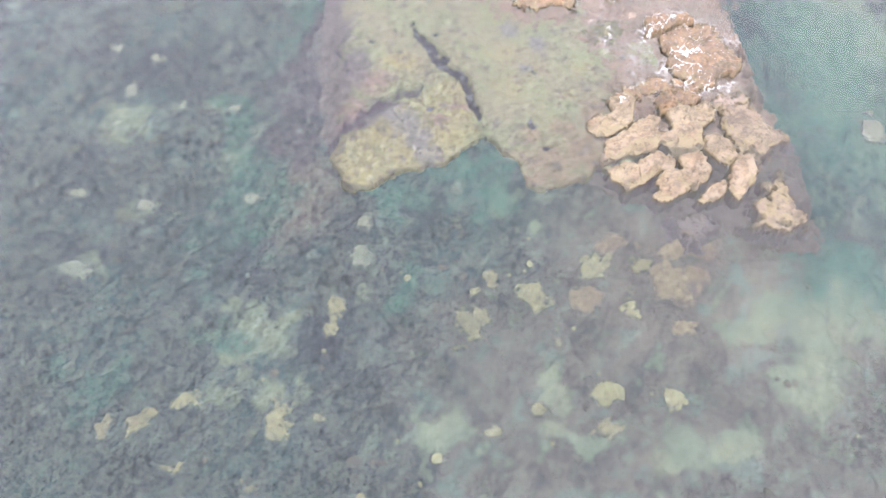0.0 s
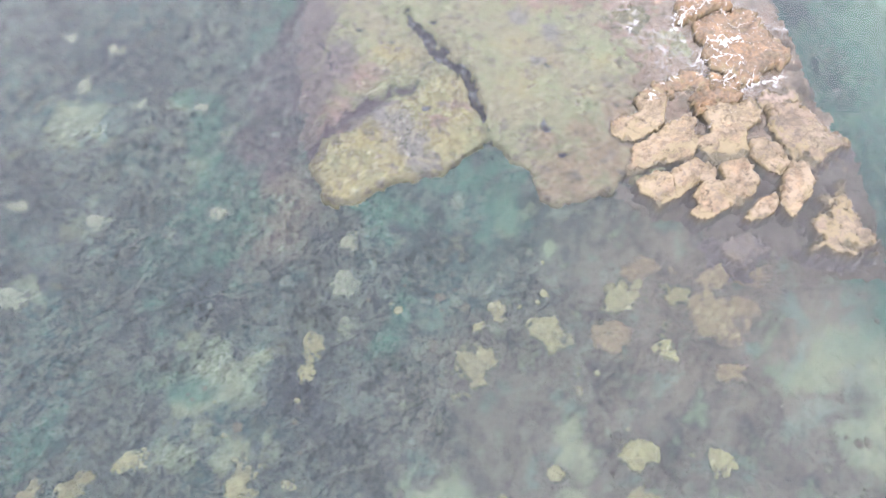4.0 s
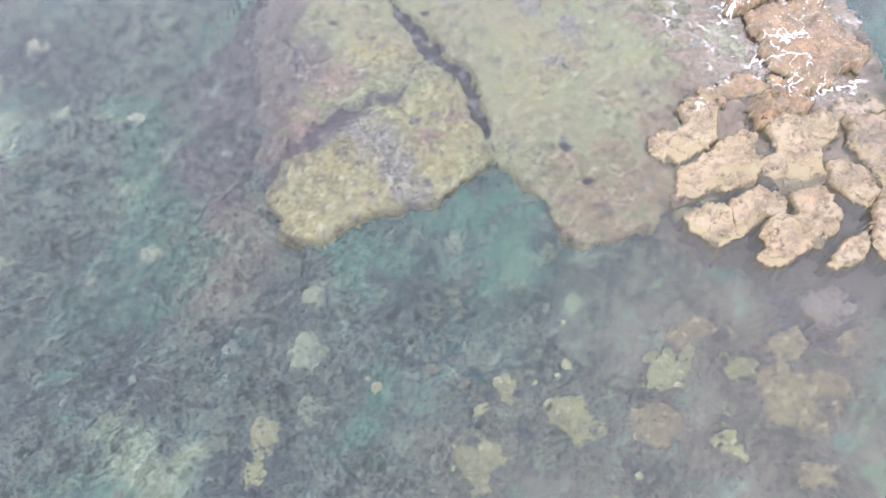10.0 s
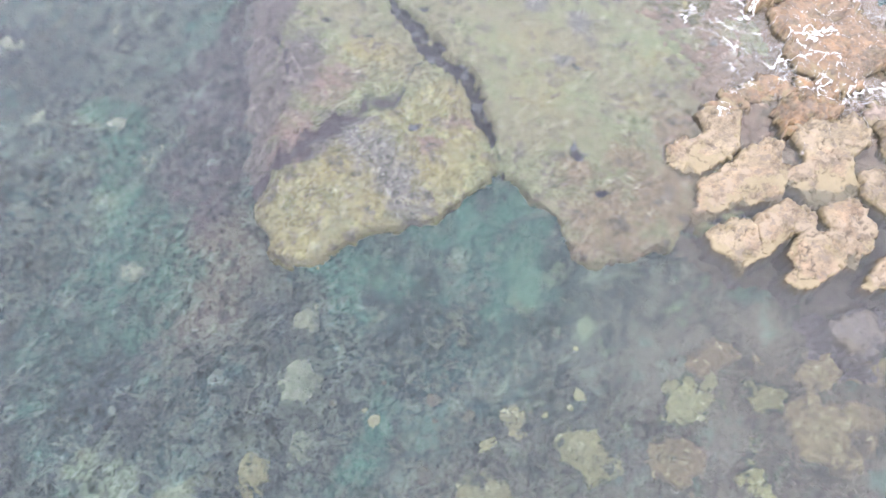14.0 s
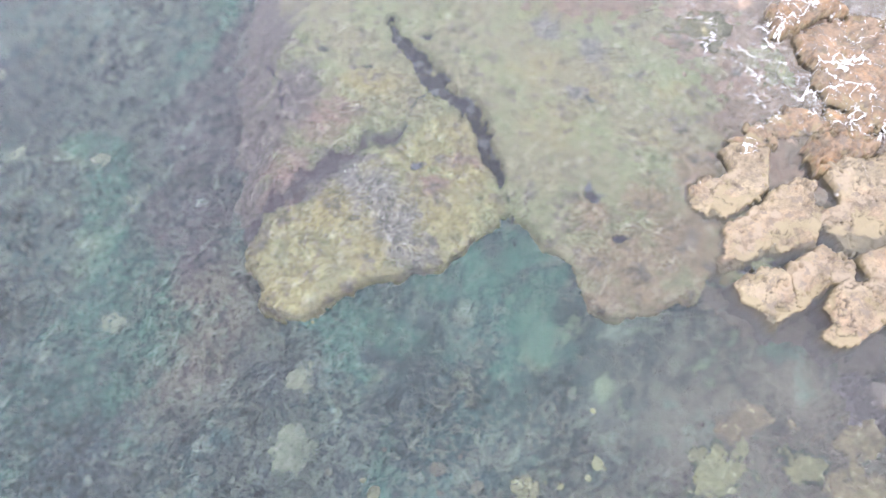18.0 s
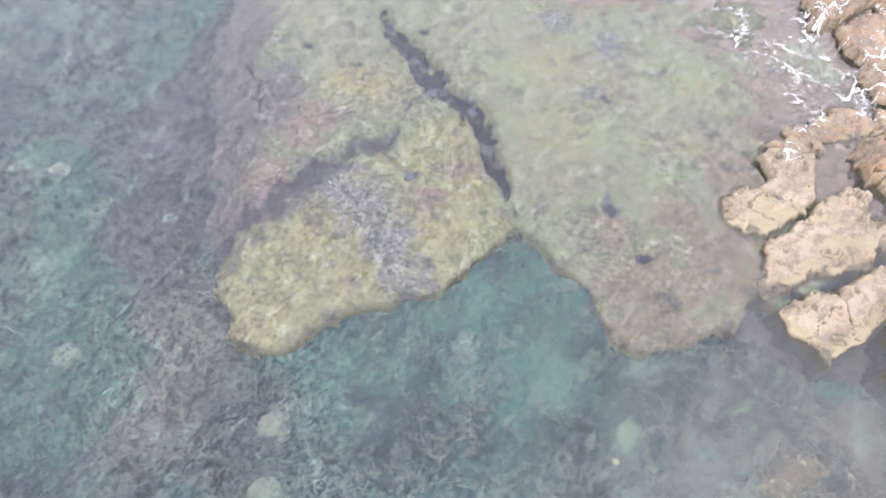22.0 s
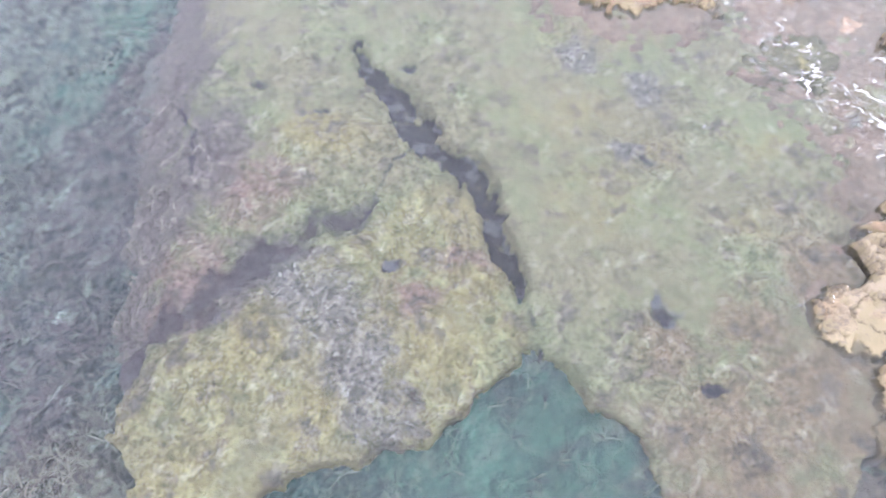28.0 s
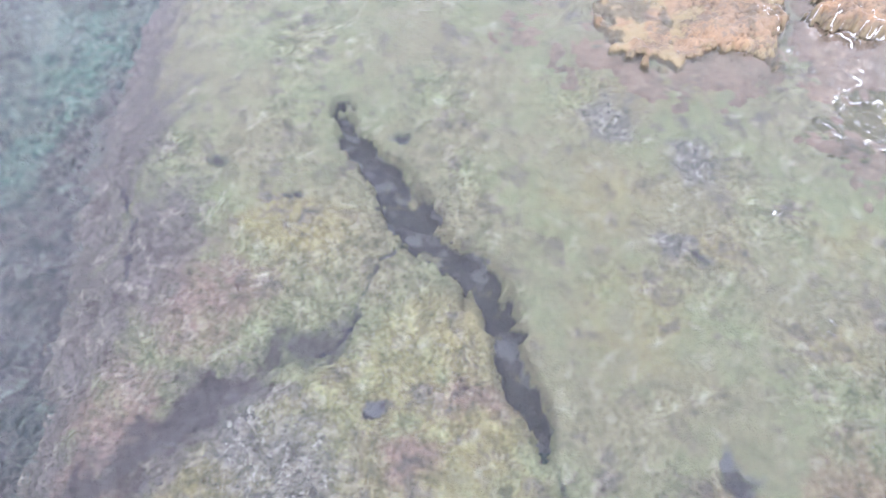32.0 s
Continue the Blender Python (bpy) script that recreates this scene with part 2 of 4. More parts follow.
def sandstone_material(name, base, second, weed, most, patch):
    m = Nodes(name)
    w = m.warp(0.2, 4.0)
    c = m.mix(m.span(m.noise(1.1, 4), 0.4, 0.62), base, second)
    own = m.n.new("ShaderNodeObjectInfo").outputs["Random"]
    c = m.mix(m.span(own, 0.2, 1.0, 0, 0.5), c, second)
    c = m.mix(m.span(m.noise(1.7, 6, 0.7, m.warp(0.3, 2.0)), 0.48, 0.62, 0, 0.7), c, weed)
    pits = m.cells(7.0, "F1", w)
    c = m.mix(m.span(m.noise(3.5, 6, 0.7, w), 0.52, 0.68, 0, most), c, weed)
    fine = m.noise(18.0, 5, 0.7, w)
    c = m.mottle(c, m.noise(2.0, 8, 0.72, m.streak(m.warp(0.3, 1.5), 35, 2.6)), 0.8)
    c = m.mottle(c, m.noise(9.0, 7, 0.8, w), 0.65)
    c = m.mix(m.span(fine, 0.54, 0.67, 0, 0.75), c, (0.085, 0.066, 0.046))
    holes = m.math("MULTIPLY", m.span(m.cells(11.0, "F1", w), 0.26, 0.14), m.span(m.noise(2.6, 3), 0.48, 0.6))
    c = m.mix(m.math("MULTIPLY", holes, 0.8), c, (0.05, 0.04, 0.03))
    c = m.mix(m.span(m.noise(2.2, 4, 0.65, w), 0.5, 0.6, 0, 0.8), c, patch)
    c = m.mix(m.span(m.noise(6.0, 3, 0.6), 0.55, 0.64, 0, 0.75), c, (0.07, 0.055, 0.042))
    # algae tone on rims and waterline, doubling as shade on the block sides
    c = m.mix(m.span(m.math("ADD", m.attr("growth_shade"), m.math("MULTIPLY", m.math("SUBTRACT", fine, 0.5), 1.5)), 0.3, 0.8, 0, 0.8), c, (0.120, 0.098, 0.055))
    c = m.mix(m.math("MULTIPLY", m.attr("seam"), 0.8), c, (0.048, 0.040, 0.034))
    # purple-grey below the waterline paints the shade of the gaps between blocks
    c = m.mix(m.attr("deep"), c, m.mottle((0.125, 0.116, 0.122), fine, 0.9))
    return m.finish(c, 0.62, m.math("ADD", m.math("MULTIPLY", pits, 0.25), fine), 0.4, 0.02, 0.4)


MAT_SAND = seabed_material()
MAT_BLOCK = sandstone_material("wet_sandstone", (0.138, 0.110, 0.070), (0.140, 0.097, 0.060), (0.108, 0.084, 0.05), 0.7, (0.144, 0.114, 0.080))
MAT_MOTTLED = sandstone_material("mottled_sandstone", (0.112, 0.092, 0.060), (0.092, 0.070, 0.048), (0.062, 0.050, 0.038), 0.95, (0.118, 0.090, 0.066))
MAT_PINK = sandstone_material("pinkish_sandstone", (0.135, 0.105, 0.085), (0.12, 0.092, 0.07), (0.085, 0.068, 0.055), 0.9, (0.155, 0.122, 0.10))
MAT_RUST = sandstone_material("rust_weed_sandstone", (0.150, 0.086, 0.040), (0.112, 0.078, 0.052), (0.072, 0.060, 0.040), 0.85, (0.120, 0.080, 0.050))


def water_material():
    m = Nodes("sea_water")
    m.n.remove(m.bsdf)
    w = m.streak(m.warp(0.2, 0.9), 58, 2.2)
    swell, chop, fine = m.noise(1.6, 2, 0.5, w), m.noise(4.5, 3, 0.6, w), m.noise(11.0, 2, 0.5, w)
    h = m.math("ADD", m.math("MULTIPLY", swell, 1.0), m.math("ADD", m.math("MULTIPLY", chop, 0.16), m.math("MULTIPLY", fine, 0.04)))
    b = m.n.new("ShaderNodeBump")
    b.inputs["Strength"].default_value, b.inputs["Distance"].default_value = 1.0, 0.024
    m.put(b.inputs["Height"], h)
    refr, glos = m.n.new("ShaderNodeBsdfRefraction"), m.n.new("ShaderNodeBsdfGlossy")
    refr.inputs["IOR"].default_value, refr.inputs["Roughness"].default_value = 1.33, 0.0
    refr.inputs["Color"].default_value = (0.95, 0.97, 0.97, 1)
    glos.inputs["Roughness"].default_value = 0.08
    fres = m.n.new("ShaderNodeFresnel")
    fres.inputs["IOR"].default_value = 1.40
    for n in (refr, glos, fres):
        m.put(n.inputs["Normal"], b.outputs[0])
    mix = m.n.new("ShaderNodeMixShader")
    m.put(mix.inputs[0], fres.outputs[0])
    m.put(mix.inputs[1], refr.outputs[0])
    m.put(mix.inputs[2], glos.outputs[0])
    m.put(m.n["Material Output"].inputs["Surface"], mix.outputs[0])
    return m.mat


MAT_WATER = water_material()


def foam_material():
    """White foam, thin and broken towards its edges, dense where it is thick."""
    m = Nodes("sea_foam")
    f = m.noise(25.0, 4, 0.7)
    body = m.math("ADD", m.attr("thick"), m.math("MULTIPLY", m.math("SUBTRACT", m.noise(11.0, 5, 0.75, m.warp(0.15, 5.0)), 0.5), 1.2))
    m.put(m.bsdf.inputs["Alpha"], m.span(body, 0.2, 0.9, 0.0, 0.85))
    return m.finish(m.mix(m.span(f, 0.4, 0.65), (0.55, 0.55, 0.56), (0.45, 0.46, 0.47)), 0.6, f, 0.6, 0.02, 0.3)


MAT_FOAM = foam_material()


# ---- shaping in numbers ----
def value_noise(x, y, seed):
    r = np.random.RandomState(seed)
    table = r.rand(256, 256)
    xi, yi = np.floor(x).astype(int), np.floor(y).astype(int)
    fx, fy = x - xi, y - yi
    fx, fy = fx * fx * (3 - 2 * fx), fy * fy * (3 - 2 * fy)
    a, b = table[xi % 256, yi % 256], table[(xi + 1) % 256, yi % 256]
    c, d = table[xi % 256, (yi + 1) % 256], table[(xi + 1) % 256, (yi + 1) % 256]
    return (a * (1 - fx) + b * fx) * (1 - fy) + (c * (1 - fx) + d * fx) * fy - 0.5


def fbm(x, y, scale, seed, octaves=4, gain=0.5):
    total, amp = 0.0, 1.0
    for o in range(octaves):
        total = total + amp * value_noise(x * scale + 17.3 * o, y * scale - 9.1 * o, seed + o)
        scale, amp = scale * 2.03, amp * gain
    return total


def smooth(a, b, v):
    t = np.clip((v - a) / (b - a), 0, 1)
    return t * t * (3 - 2 * t)


def inside_by(poly, x, y):
    """Distance to the outline of a polygon, positive inside it."""
    best, odd = np.full(x.shape, 1e9), np.zeros(x.shape, bool)
    for (ax, ay), (bx, by) in zip(poly, poly[1:] + poly[:1]):
        dx, dy = bx - ax, by - ay
        k = np.clip(((x - ax) * dx + (y - ay) * dy) / (dx * dx + dy * dy + 1e-12), 0, 1)
        best = np.minimum(best, np.hypot(x - ax - k * dx, y - ay - k * dy))
        cross = (ay > y) != (by > y)
        odd ^= cross & (x < (bx - ax) * (y - ay) / (by - ay if by != ay else 1e-9) + ax)
    return np.where(odd, best, -best)


def sheet(name, xs, ys, z, keep=None, mat=None, attrs=None, origin=(0, 0, 0), corner=False):
    """A mesh on a grid of the plan, of the cells that keep names."""
    nx, ny = len(xs), len(ys)
    gx, gy = np.meshgrid(xs, ys, indexing="ij")
    idx = np.arange(nx * ny).reshape(nx, ny)
    quads = np.stack([idx[:-1, :-1], idx[1:, :-1], idx[1:, 1:], idx[:-1, 1:]], -1)
    if keep is not None:
        quads = quads[keep[:-1, :-1]] if corner else quads[keep[:-1, :-1] | keep[1:, :-1] | keep[1:, 1:] | keep[:-1, 1:]]
    quads = quads.reshape(-1, 4)
    used, flat = np.unique(quads, return_inverse=True)
    co = np.stack([gx, gy, z], -1).reshape(-1, 3)[used] - np.array(origin)
    me = bpy.data.meshes.new(name)
    me.vertices.add(len(co))
    me.vertices.foreach_set("co", co.astype(np.float32).ravel())
    me.loops.add(flat.size)
    me.loops.foreach_set("vertex_index", flat.reshape(-1).astype(np.int32))
    me.polygons.add(len(quads))
    me.polygons.foreach_set("loop_start", np.arange(0, flat.size, 4, dtype=np.int32))
    me.update(calc_edges=True)
    me.polygons.foreach_set("use_smooth", np.ones(len(quads), bool))
    for key, values in (attrs or {}).items():
        me.attributes.new(key, "FLOAT", "POINT").data.foreach_set("value", values.reshape(-1)[used].astype(np.float32))
    if mat:
        me.materials.append(mat)
    ob = new(name, me)
    ob.location = origin
    return ob


def axis(a, b, step, far):
    core = np.arange(a, b + step / 2, step)
    grow = step * 1.25 ** np.arange(1, 60)
    out = np.cumsum(grow)
    out = out[out < far]
    return np.concatenate([a - out[::-1], core, b + out])


# ---- plan ----
REEF_NEAR = [(-5.00, 4.15), (-4.95, 3.40), (-4.90, 1.83), (-4.75, 0.53), (-4.71, -0.64), (-4.42, -1.24), (-4.35, -1.55), (-4.20, -1.69), (-4.09, -1.92), (-4.04, -2.20), (-3.77, -2.38), (-3.40, -2.54), (-3.07, -2.55), (-2.92, -2.42), (-2.80, -2.20), (-2.65, -2.03), (-2.30, -1.89), (-1.95, -1.80), (-1.68, -1.77), (-1.46, -1.66), (-1.18, -1.61), (-0.91, -1.53), (-0.72, -1.36), (-0.54, -1.19), (-0.30, -0.96), (-0.06, -0.79), (0.14, -0.66), (0.33, -0.70), (0.51, -0.86), (0.64, -0.99), (0.84, -1.31), (1.04, -1.63), (1.19, -1.88), (1.28, -2.22), (1.38, -2.46), (1.58, -2.60), (1.97, -2.60), (2.29, -2.50), (2.61, -2.37), (2.95, -2.23), (3.21, -2.04), (3.38, -1.85)]
REEF_FAR = [(4.38, -2.17), (4.83, -0.99), (4.89, 0.04), (5.58, 0.72), (6.09, 1.92), (6.00, 2.83), (5.60, 4.09), (5.75, 6.26), (5.94, 8.83), (-4.92, 8.87)]
REEF = REEF_NEAR + REEF_FAR
BLOCK_BASE = [(2.48, -2.62), (3.37, -2.62), (4.44, -3.02), (5.30, -3.59), (6.54, -3.69), (7.36, -4.15), (9.02, -4.07), (9.16, -2.76), (9.35, -0.92), (8.73, 0.65), (8.78, 2.35), (8.78, 3.93), (8.59, 5.63), (8.99, 8.44), (3.51, 8.48), (3.06, 3.97), (3.49, 1.16)]
# cracks, joints, pits and shaded gaps: places along their middle and half widths
CRACK = [(-2.07, 4.30, 0.07, 0.10), (-1.83, 3.73, 0.16, 0.09), (-1.52, 3.12, 0.27, 0.09), (-1.22, 2.66, 0.29, 0.08), (-0.97, 2.33, 0.23, 0.08), (-0.66, 2.00, 0.20, 0.07), (-0.44, 1.61, 0.16, 0.07), (-0.27, 1.20, 0.15, 0.07), (-0.11, 0.81, 0.16, 0.06), (-0.04, 0.48, 0.14, 0.06), (-0.01, 0.17, 0.11, 0.06), (-0.00, 0.01, 0.04, 0.05)]
GROOVE = [(-1.86, 1.25, 0.02, 0.12), (-2.47, 1.03, 0.04, 0.11), (-2.95, 0.66, 0.06, 0.11), (-3.37, 0.30, 0.06, 0.10), (-3.76, -0.05, 0.06, 0.10), (-4.29, -0.42, 0.08, 0.10), (-4.70, -0.70, 0.12, 0.09)]
JOINTS = [
    [(-1.31, 2.35, 0.02, 0.09), (-1.54, 1.90, 0.03, 0.08), (-1.77, 1.32, 0.04, 0.08), (-1.97, 1.11, 0.05, 0.08)],
    [(-0.80, 0.44, 0.01, 0.06), (-0.50, 0.72, 0.02, 0.06), (-0.25, 0.83, 0.02, 0.06)],
    [(0.02, -0.06, 0.02, 0.06), (0.15, -0.31, 0.02, 0.06), (0.23, -0.58, 0.02, 0.06)],
    [(0.24, -0.55, 0.02, 0.06), (-0.20, -0.93, 0.03, 0.06), (-0.60, -1.28, 0.04, 0.05), (-0.93, -1.55, 0.03, 0.05)],
    [(-4.66, 3.35, 0.04, 0.09), (-4.32, 2.64, 0.04, 0.08), (-4.18, 1.88, 0.04, 0.07)],
]
# first four darken the shelf where shade lies in gaps between the blocks
PITS_AND_SHADE = [(3.95, -1.71, 0.46, 0.13), (4.64, -1.53, 0.46, 0.15), (5.67, -1.22, 0.15, 0.40), (5.73, -1.75, 0.20, 0.27)] + [(-2.52, 2.94, 0.12, 0.12), (-1.50, 0.50, 0.11, 0.11), (2.01, -1.10, 0.18, 0.10), (1.64, -0.22, 0.26, 0.18), (1.57, -0.08, 0.12, 0.22), (1.79, 2.03, 0.19, 0.11), (-3.42, 3.43, 0.18, 0.13), (4.40, 0.63, 0.14, 0.18), (-1.27, 3.81, 0.18, 0.14)]
YELLOW_NEAR = [(-3.61, -2.05, 0.65, 0.48), (-3.06, -0.55, 0.42, 0.44), (-0.93, -0.58, 0.64, 0.55), (-2.27, -1.39, 0.36, 0.41), (-0.54, 0.20, 0.38, 0.35), (-2.49, 2.41, 0.63, 0.43), (-0.72, 1.17, 0.25, 0.32)]
YELLOW_FAR = [(1.02, 1.34, 0.78, 0.82), (1.89, 2.20, 0.45, 0.39), (3.41, 2.23, 0.68, 0.60), (0.84, 2.86, 0.86, 0.65), (-2.38, 2.38, 0.68, 0.50), (1.45, 4.45, 1.37, 0.51), (2.92, 0.98, 0.49, 0.34)]
GREY = [(-2.21, 0.00, 0.58, 0.62), (-1.80, -0.80, 0.50, 0.60), (-1.62, -1.45, 0.42, 0.28), (-2.65, 0.23, 0.38, 0.36), (1.15, 4.05, 0.30, 0.40), (2.05, 3.34, 0.30, 0.42), (1.49, 2.19, 0.22, 0.18)]
PINK = [(-3.82, 0.49, 0.50, 0.47), (-3.17, 1.55, 0.46, 0.55), (-1.25, 0.10, 0.30, 0.22), (-0.50, 0.54, 0.37, 0.20), (-3.95, -0.16, 0.38, 0.28)]
BROWN = [(4.81, 2.92, 0.45, 1.11), (4.45, 3.88, 0.58, 0.50), (2.33, 4.63, 1.08, 0.24), (4.35, 1.35, 0.42, 0.55), (3.59, 0.20, 0.60, 0.89)] + [(2.03, -1.64, 0.91, 0.91), (3.08, -1.16, 0.71, 1.07), (1.60, -2.21, 0.51, 0.37), (2.44, -2.22, 0.59, 0.37), (1.55, -0.61, 0.37, 0.44)] + [(2.84, -1.34, 0.71, 0.75), (2.58, -0.31, 0.57, 0.50), (3.59, -0.52, 0.56, 0.71)]
# last three: soft shading of the groove, put in as mauve
MAUVE = [(-5.07, 3.15, 0.83, 2.11), (-4.77, 1.22, 0.76, 1.49), (-4.64, -0.22, 0.76, 0.70), (-4.95, -2.07, 0.70, 0.89), (-4.76, 4.08, 0.63, 1.35), (-4.07, 2.13, 0.69, 1.00), (-3.17, 0.34, 0.59, 0.30), (-2.80, 0.69, 0.50, 0.22), (-3.71, -0.00, 0.58, 0.35)]
# teal of deeper water, put into the colour of the ground
TEAL = [(-6.94, -4.11, 0.54, 1.55), (-7.87, -4.91, 0.56, 0.80), (-2.39, -2.69, 0.74, 0.72), (-0.07, -2.47, 0.64, 0.74), (-7.34, -2.08, 0.53, 0.76), (-7.73, 0.48, 0.70, 0.91), (-6.02, -0.52, 0.45, 0.85)] + [(0.01, -2.36, 0.75, 0.61), (-0.99, -1.50, 1.03, 0.64), (-5.90, 4.83, 0.79, 3.32), (-6.35, -2.30, 0.75, 1.03), (-7.55, -4.03, 0.80, 0.84), (-2.67, -2.35, 0.67, 0.65), (-0.04, -1.08, 0.95, 0.70), (-6.65, -6.74, 0.88, 0.80), (-10.17, -7.80, 0.85, 0.60), (12.11, 2.79, 3.56, 5.85), (10.06, -4.86, 1.85, 1.27), (-5.87, 0.96, 0.63, 1.98), (-7.12, -0.41, 0.88, 1.37)] + [(-6.37, -3.62, 0.48, 1.33), (-7.29, -4.92, 0.60, 0.63), (-6.24, 2.51, 0.53, 2.08), (-5.68, 4.19, 0.56, 1.22), (-8.06, 1.31, 0.76, 0.67), (-2.49, -2.79, 0.55, 0.45), (0.16, -2.56, 0.61, 0.57), (-8.16, -3.62, 0.63, 0.71), (-2.35, -5.13, 0.40, 0.95)]
DARK_SLOPE = [(-5.69, 1.99, 1.25, 2.10), (-5.71, 0.07, 1.2, 1.10), (-5.60, 3.86, 0.50, 1.22), (-5.44, -1.03, 0.49, 0.53), (-5.43, 4.58, 0.44, 1.04)]
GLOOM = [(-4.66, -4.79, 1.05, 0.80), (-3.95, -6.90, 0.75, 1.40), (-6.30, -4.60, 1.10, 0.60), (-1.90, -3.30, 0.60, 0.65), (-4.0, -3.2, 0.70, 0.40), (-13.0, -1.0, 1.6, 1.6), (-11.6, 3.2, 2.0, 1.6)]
SAND_NEAR = [(-5.90, -6.49, 1.15, 0.95), (-6.43, -5.67, 0.70, 0.45), (-6.47, -7.28, 0.76, 0.59), (-6.79, -8.22, 0.55, 0.40), (-5.34, -8.04, 0.56, 0.43), (8.05, -6.17, 1.25, 1.02), (8.60, -7.25, 1.10, 1.36), (6.90, -6.57, 0.85, 0.46), (7.60, -7.95, 0.70, 0.45), (10.2, -6.0, 1.4, 1.0), (1.75, -8.10, 0.34, 0.70), (-1.38, -9.01, 0.80, 0.50), (2.18, -9.45, 1.20, 0.28), (0.16, -2.73, 0.36, 0.42), (1.19, -3.47, 0.36, 0.25)]
SAND_FAR = [(5.24, -9.60, 1.10, 0.35), (-8.34, 1.32, 0.49, 0.44), (-7.54, -0.43, 0.63, 0.50), (-10.28, -2.46, 0.52, 0.45), (-11.20, -4.40, 0.60, 0.35), (-11.47, 0.95, 0.90, 1.21), (13.31, 3.56, 2.10, 6.08)]


def near_line(line, x, y):
    """How deep a place lies inside a tapering line of the plan, 1 in its middle, and the distance beyond its side."""
    best = np.full(x.shape, 1e9)
    for (ax, ay, aw, _), (bx, by, bw, _) in zip(line, line[1:]):
        dx, dy = bx - ax, by - ay
        k = np.clip(((x - ax) * dx + (y - ay) * dy) / (dx * dx + dy * dy), 0, 1)
        best = np.minimum(best, np.hypot(x - ax - k * dx, y - ay - k * dy) - (aw + k * (bw - aw)))
    return best


def patches(spots, x, y, power=2.0):
    out = np.zeros(x.shape)
    for px, py, rx, ry in spots:
        out = np.maximum(out, np.exp(-(((x - px) / rx) ** 2 + ((y - py) / ry) ** 2) ** (power / 2)))
    return out


def bottom(gx, gy):
    """The height of the seabed."""
    z = -1.2 + 0.40 * fbm(gx, gy, 0.5, 3) + 0.30 * fbm(gx, gy, 1.7, 9, 5, 0.6)
    z -= 0.8 * smooth(-4.5, -9.0, gx + 0.25 * gy) * smooth(-9, -2, gy) + 0.8 * smooth(8, 12, gx)
    z += 0.82 * np.exp(-((gx - 0.3) ** 2 / 16 + (gy + 1.7) ** 2 / 3))
    z += 0.55 * np.exp(-((gx + 4.9) ** 2 / 1.2 + (gy + 2.2) ** 2 / 3))
    z += 0.65 * np.exp(-((gx - 4.8) ** 2 / 9 + (gy + 3.4) ** 2 / 3))
    edge = np.maximum(-inside_by(REEF, gx, gy), 0)
    z = np.where((gy < 0.2) & (gx > -3.6), np.maximum(z, -0.42 + 0.12 * fbm(gx, gy, 2, 13) - 0.45 * edge), z)
    return z - 6.0 * smooth(25, 300, np.hypot(gx, gy))


def drift(gx, gy):
    """Places moved about, for ragged outlines of sand and weed."""
    return gx + 1.1 * fbm(gx, gy, 0.8, 81, 5, 0.65), gy + 1.1 * fbm(gx, gy, 0.8, 91, 5, 0.65)


def tints(gx, gy):
    """What lies where on the seabed: sand, weed, darker tones, and deep water's teal as colour."""
    wx, wy = drift(gx, gy)
    brown = np.exp(-((gx - 5.5) ** 2 / 22 + (gy + 5.0) ** 2 / 14)) + np.exp(-((gx + 5.1) ** 2 / 1.4 + (gy + 2.4) ** 2 / 2.4))
    brown = np.maximum(brown, 0.6 * smooth(-3.5, -6.5, gy + 0.6 * fbm(gx, gy, 0.5, 27)) * smooth(-4.5, 0.5, gx))
    sand = patches(SAND_NEAR + SAND_FAR, gx + 0.6 * (wx - gx), gy + 0.6 * (wy - gy))
    return {"sand": sand, "teal": patches(TEAL, wx, wy), "brown": np.clip(brown, 0, 1),
            "dark": patches(DARK_SLOPE, wx * 0.4 + gx * 0.6, wy * 0.4 + gy * 0.6),
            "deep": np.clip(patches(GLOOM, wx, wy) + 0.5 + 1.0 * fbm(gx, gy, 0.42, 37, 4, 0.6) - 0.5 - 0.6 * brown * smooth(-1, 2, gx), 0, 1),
            "rough": np.clip(0.40 + 0.6 * smooth(1.0, -4.5, gx + 0.8 * fbm(gx, gy, 0.6, 19)) + 0.7 * fbm(gx, gy, 0.55, 23, 4, 0.6) - 0.35 * sand - 0.05 * np.clip(brown, 0, 1) * smooth(-2, 2, gx), 0.25, 1)}


def seabed():
    xs, ys = axis(-17, 17, 0.08, 1800), axis(-13, 15, 0.08, 1800)
    gx, gy = np.meshgrid(xs, ys, indexing="ij")
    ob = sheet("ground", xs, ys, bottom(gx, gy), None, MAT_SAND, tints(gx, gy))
    return tagged(ob, "weedy seabed with pale sand patches under shallow water", "seabed", kind="structure")


seabed()

TOPS = []   # heights of the rock above the seabed, by place


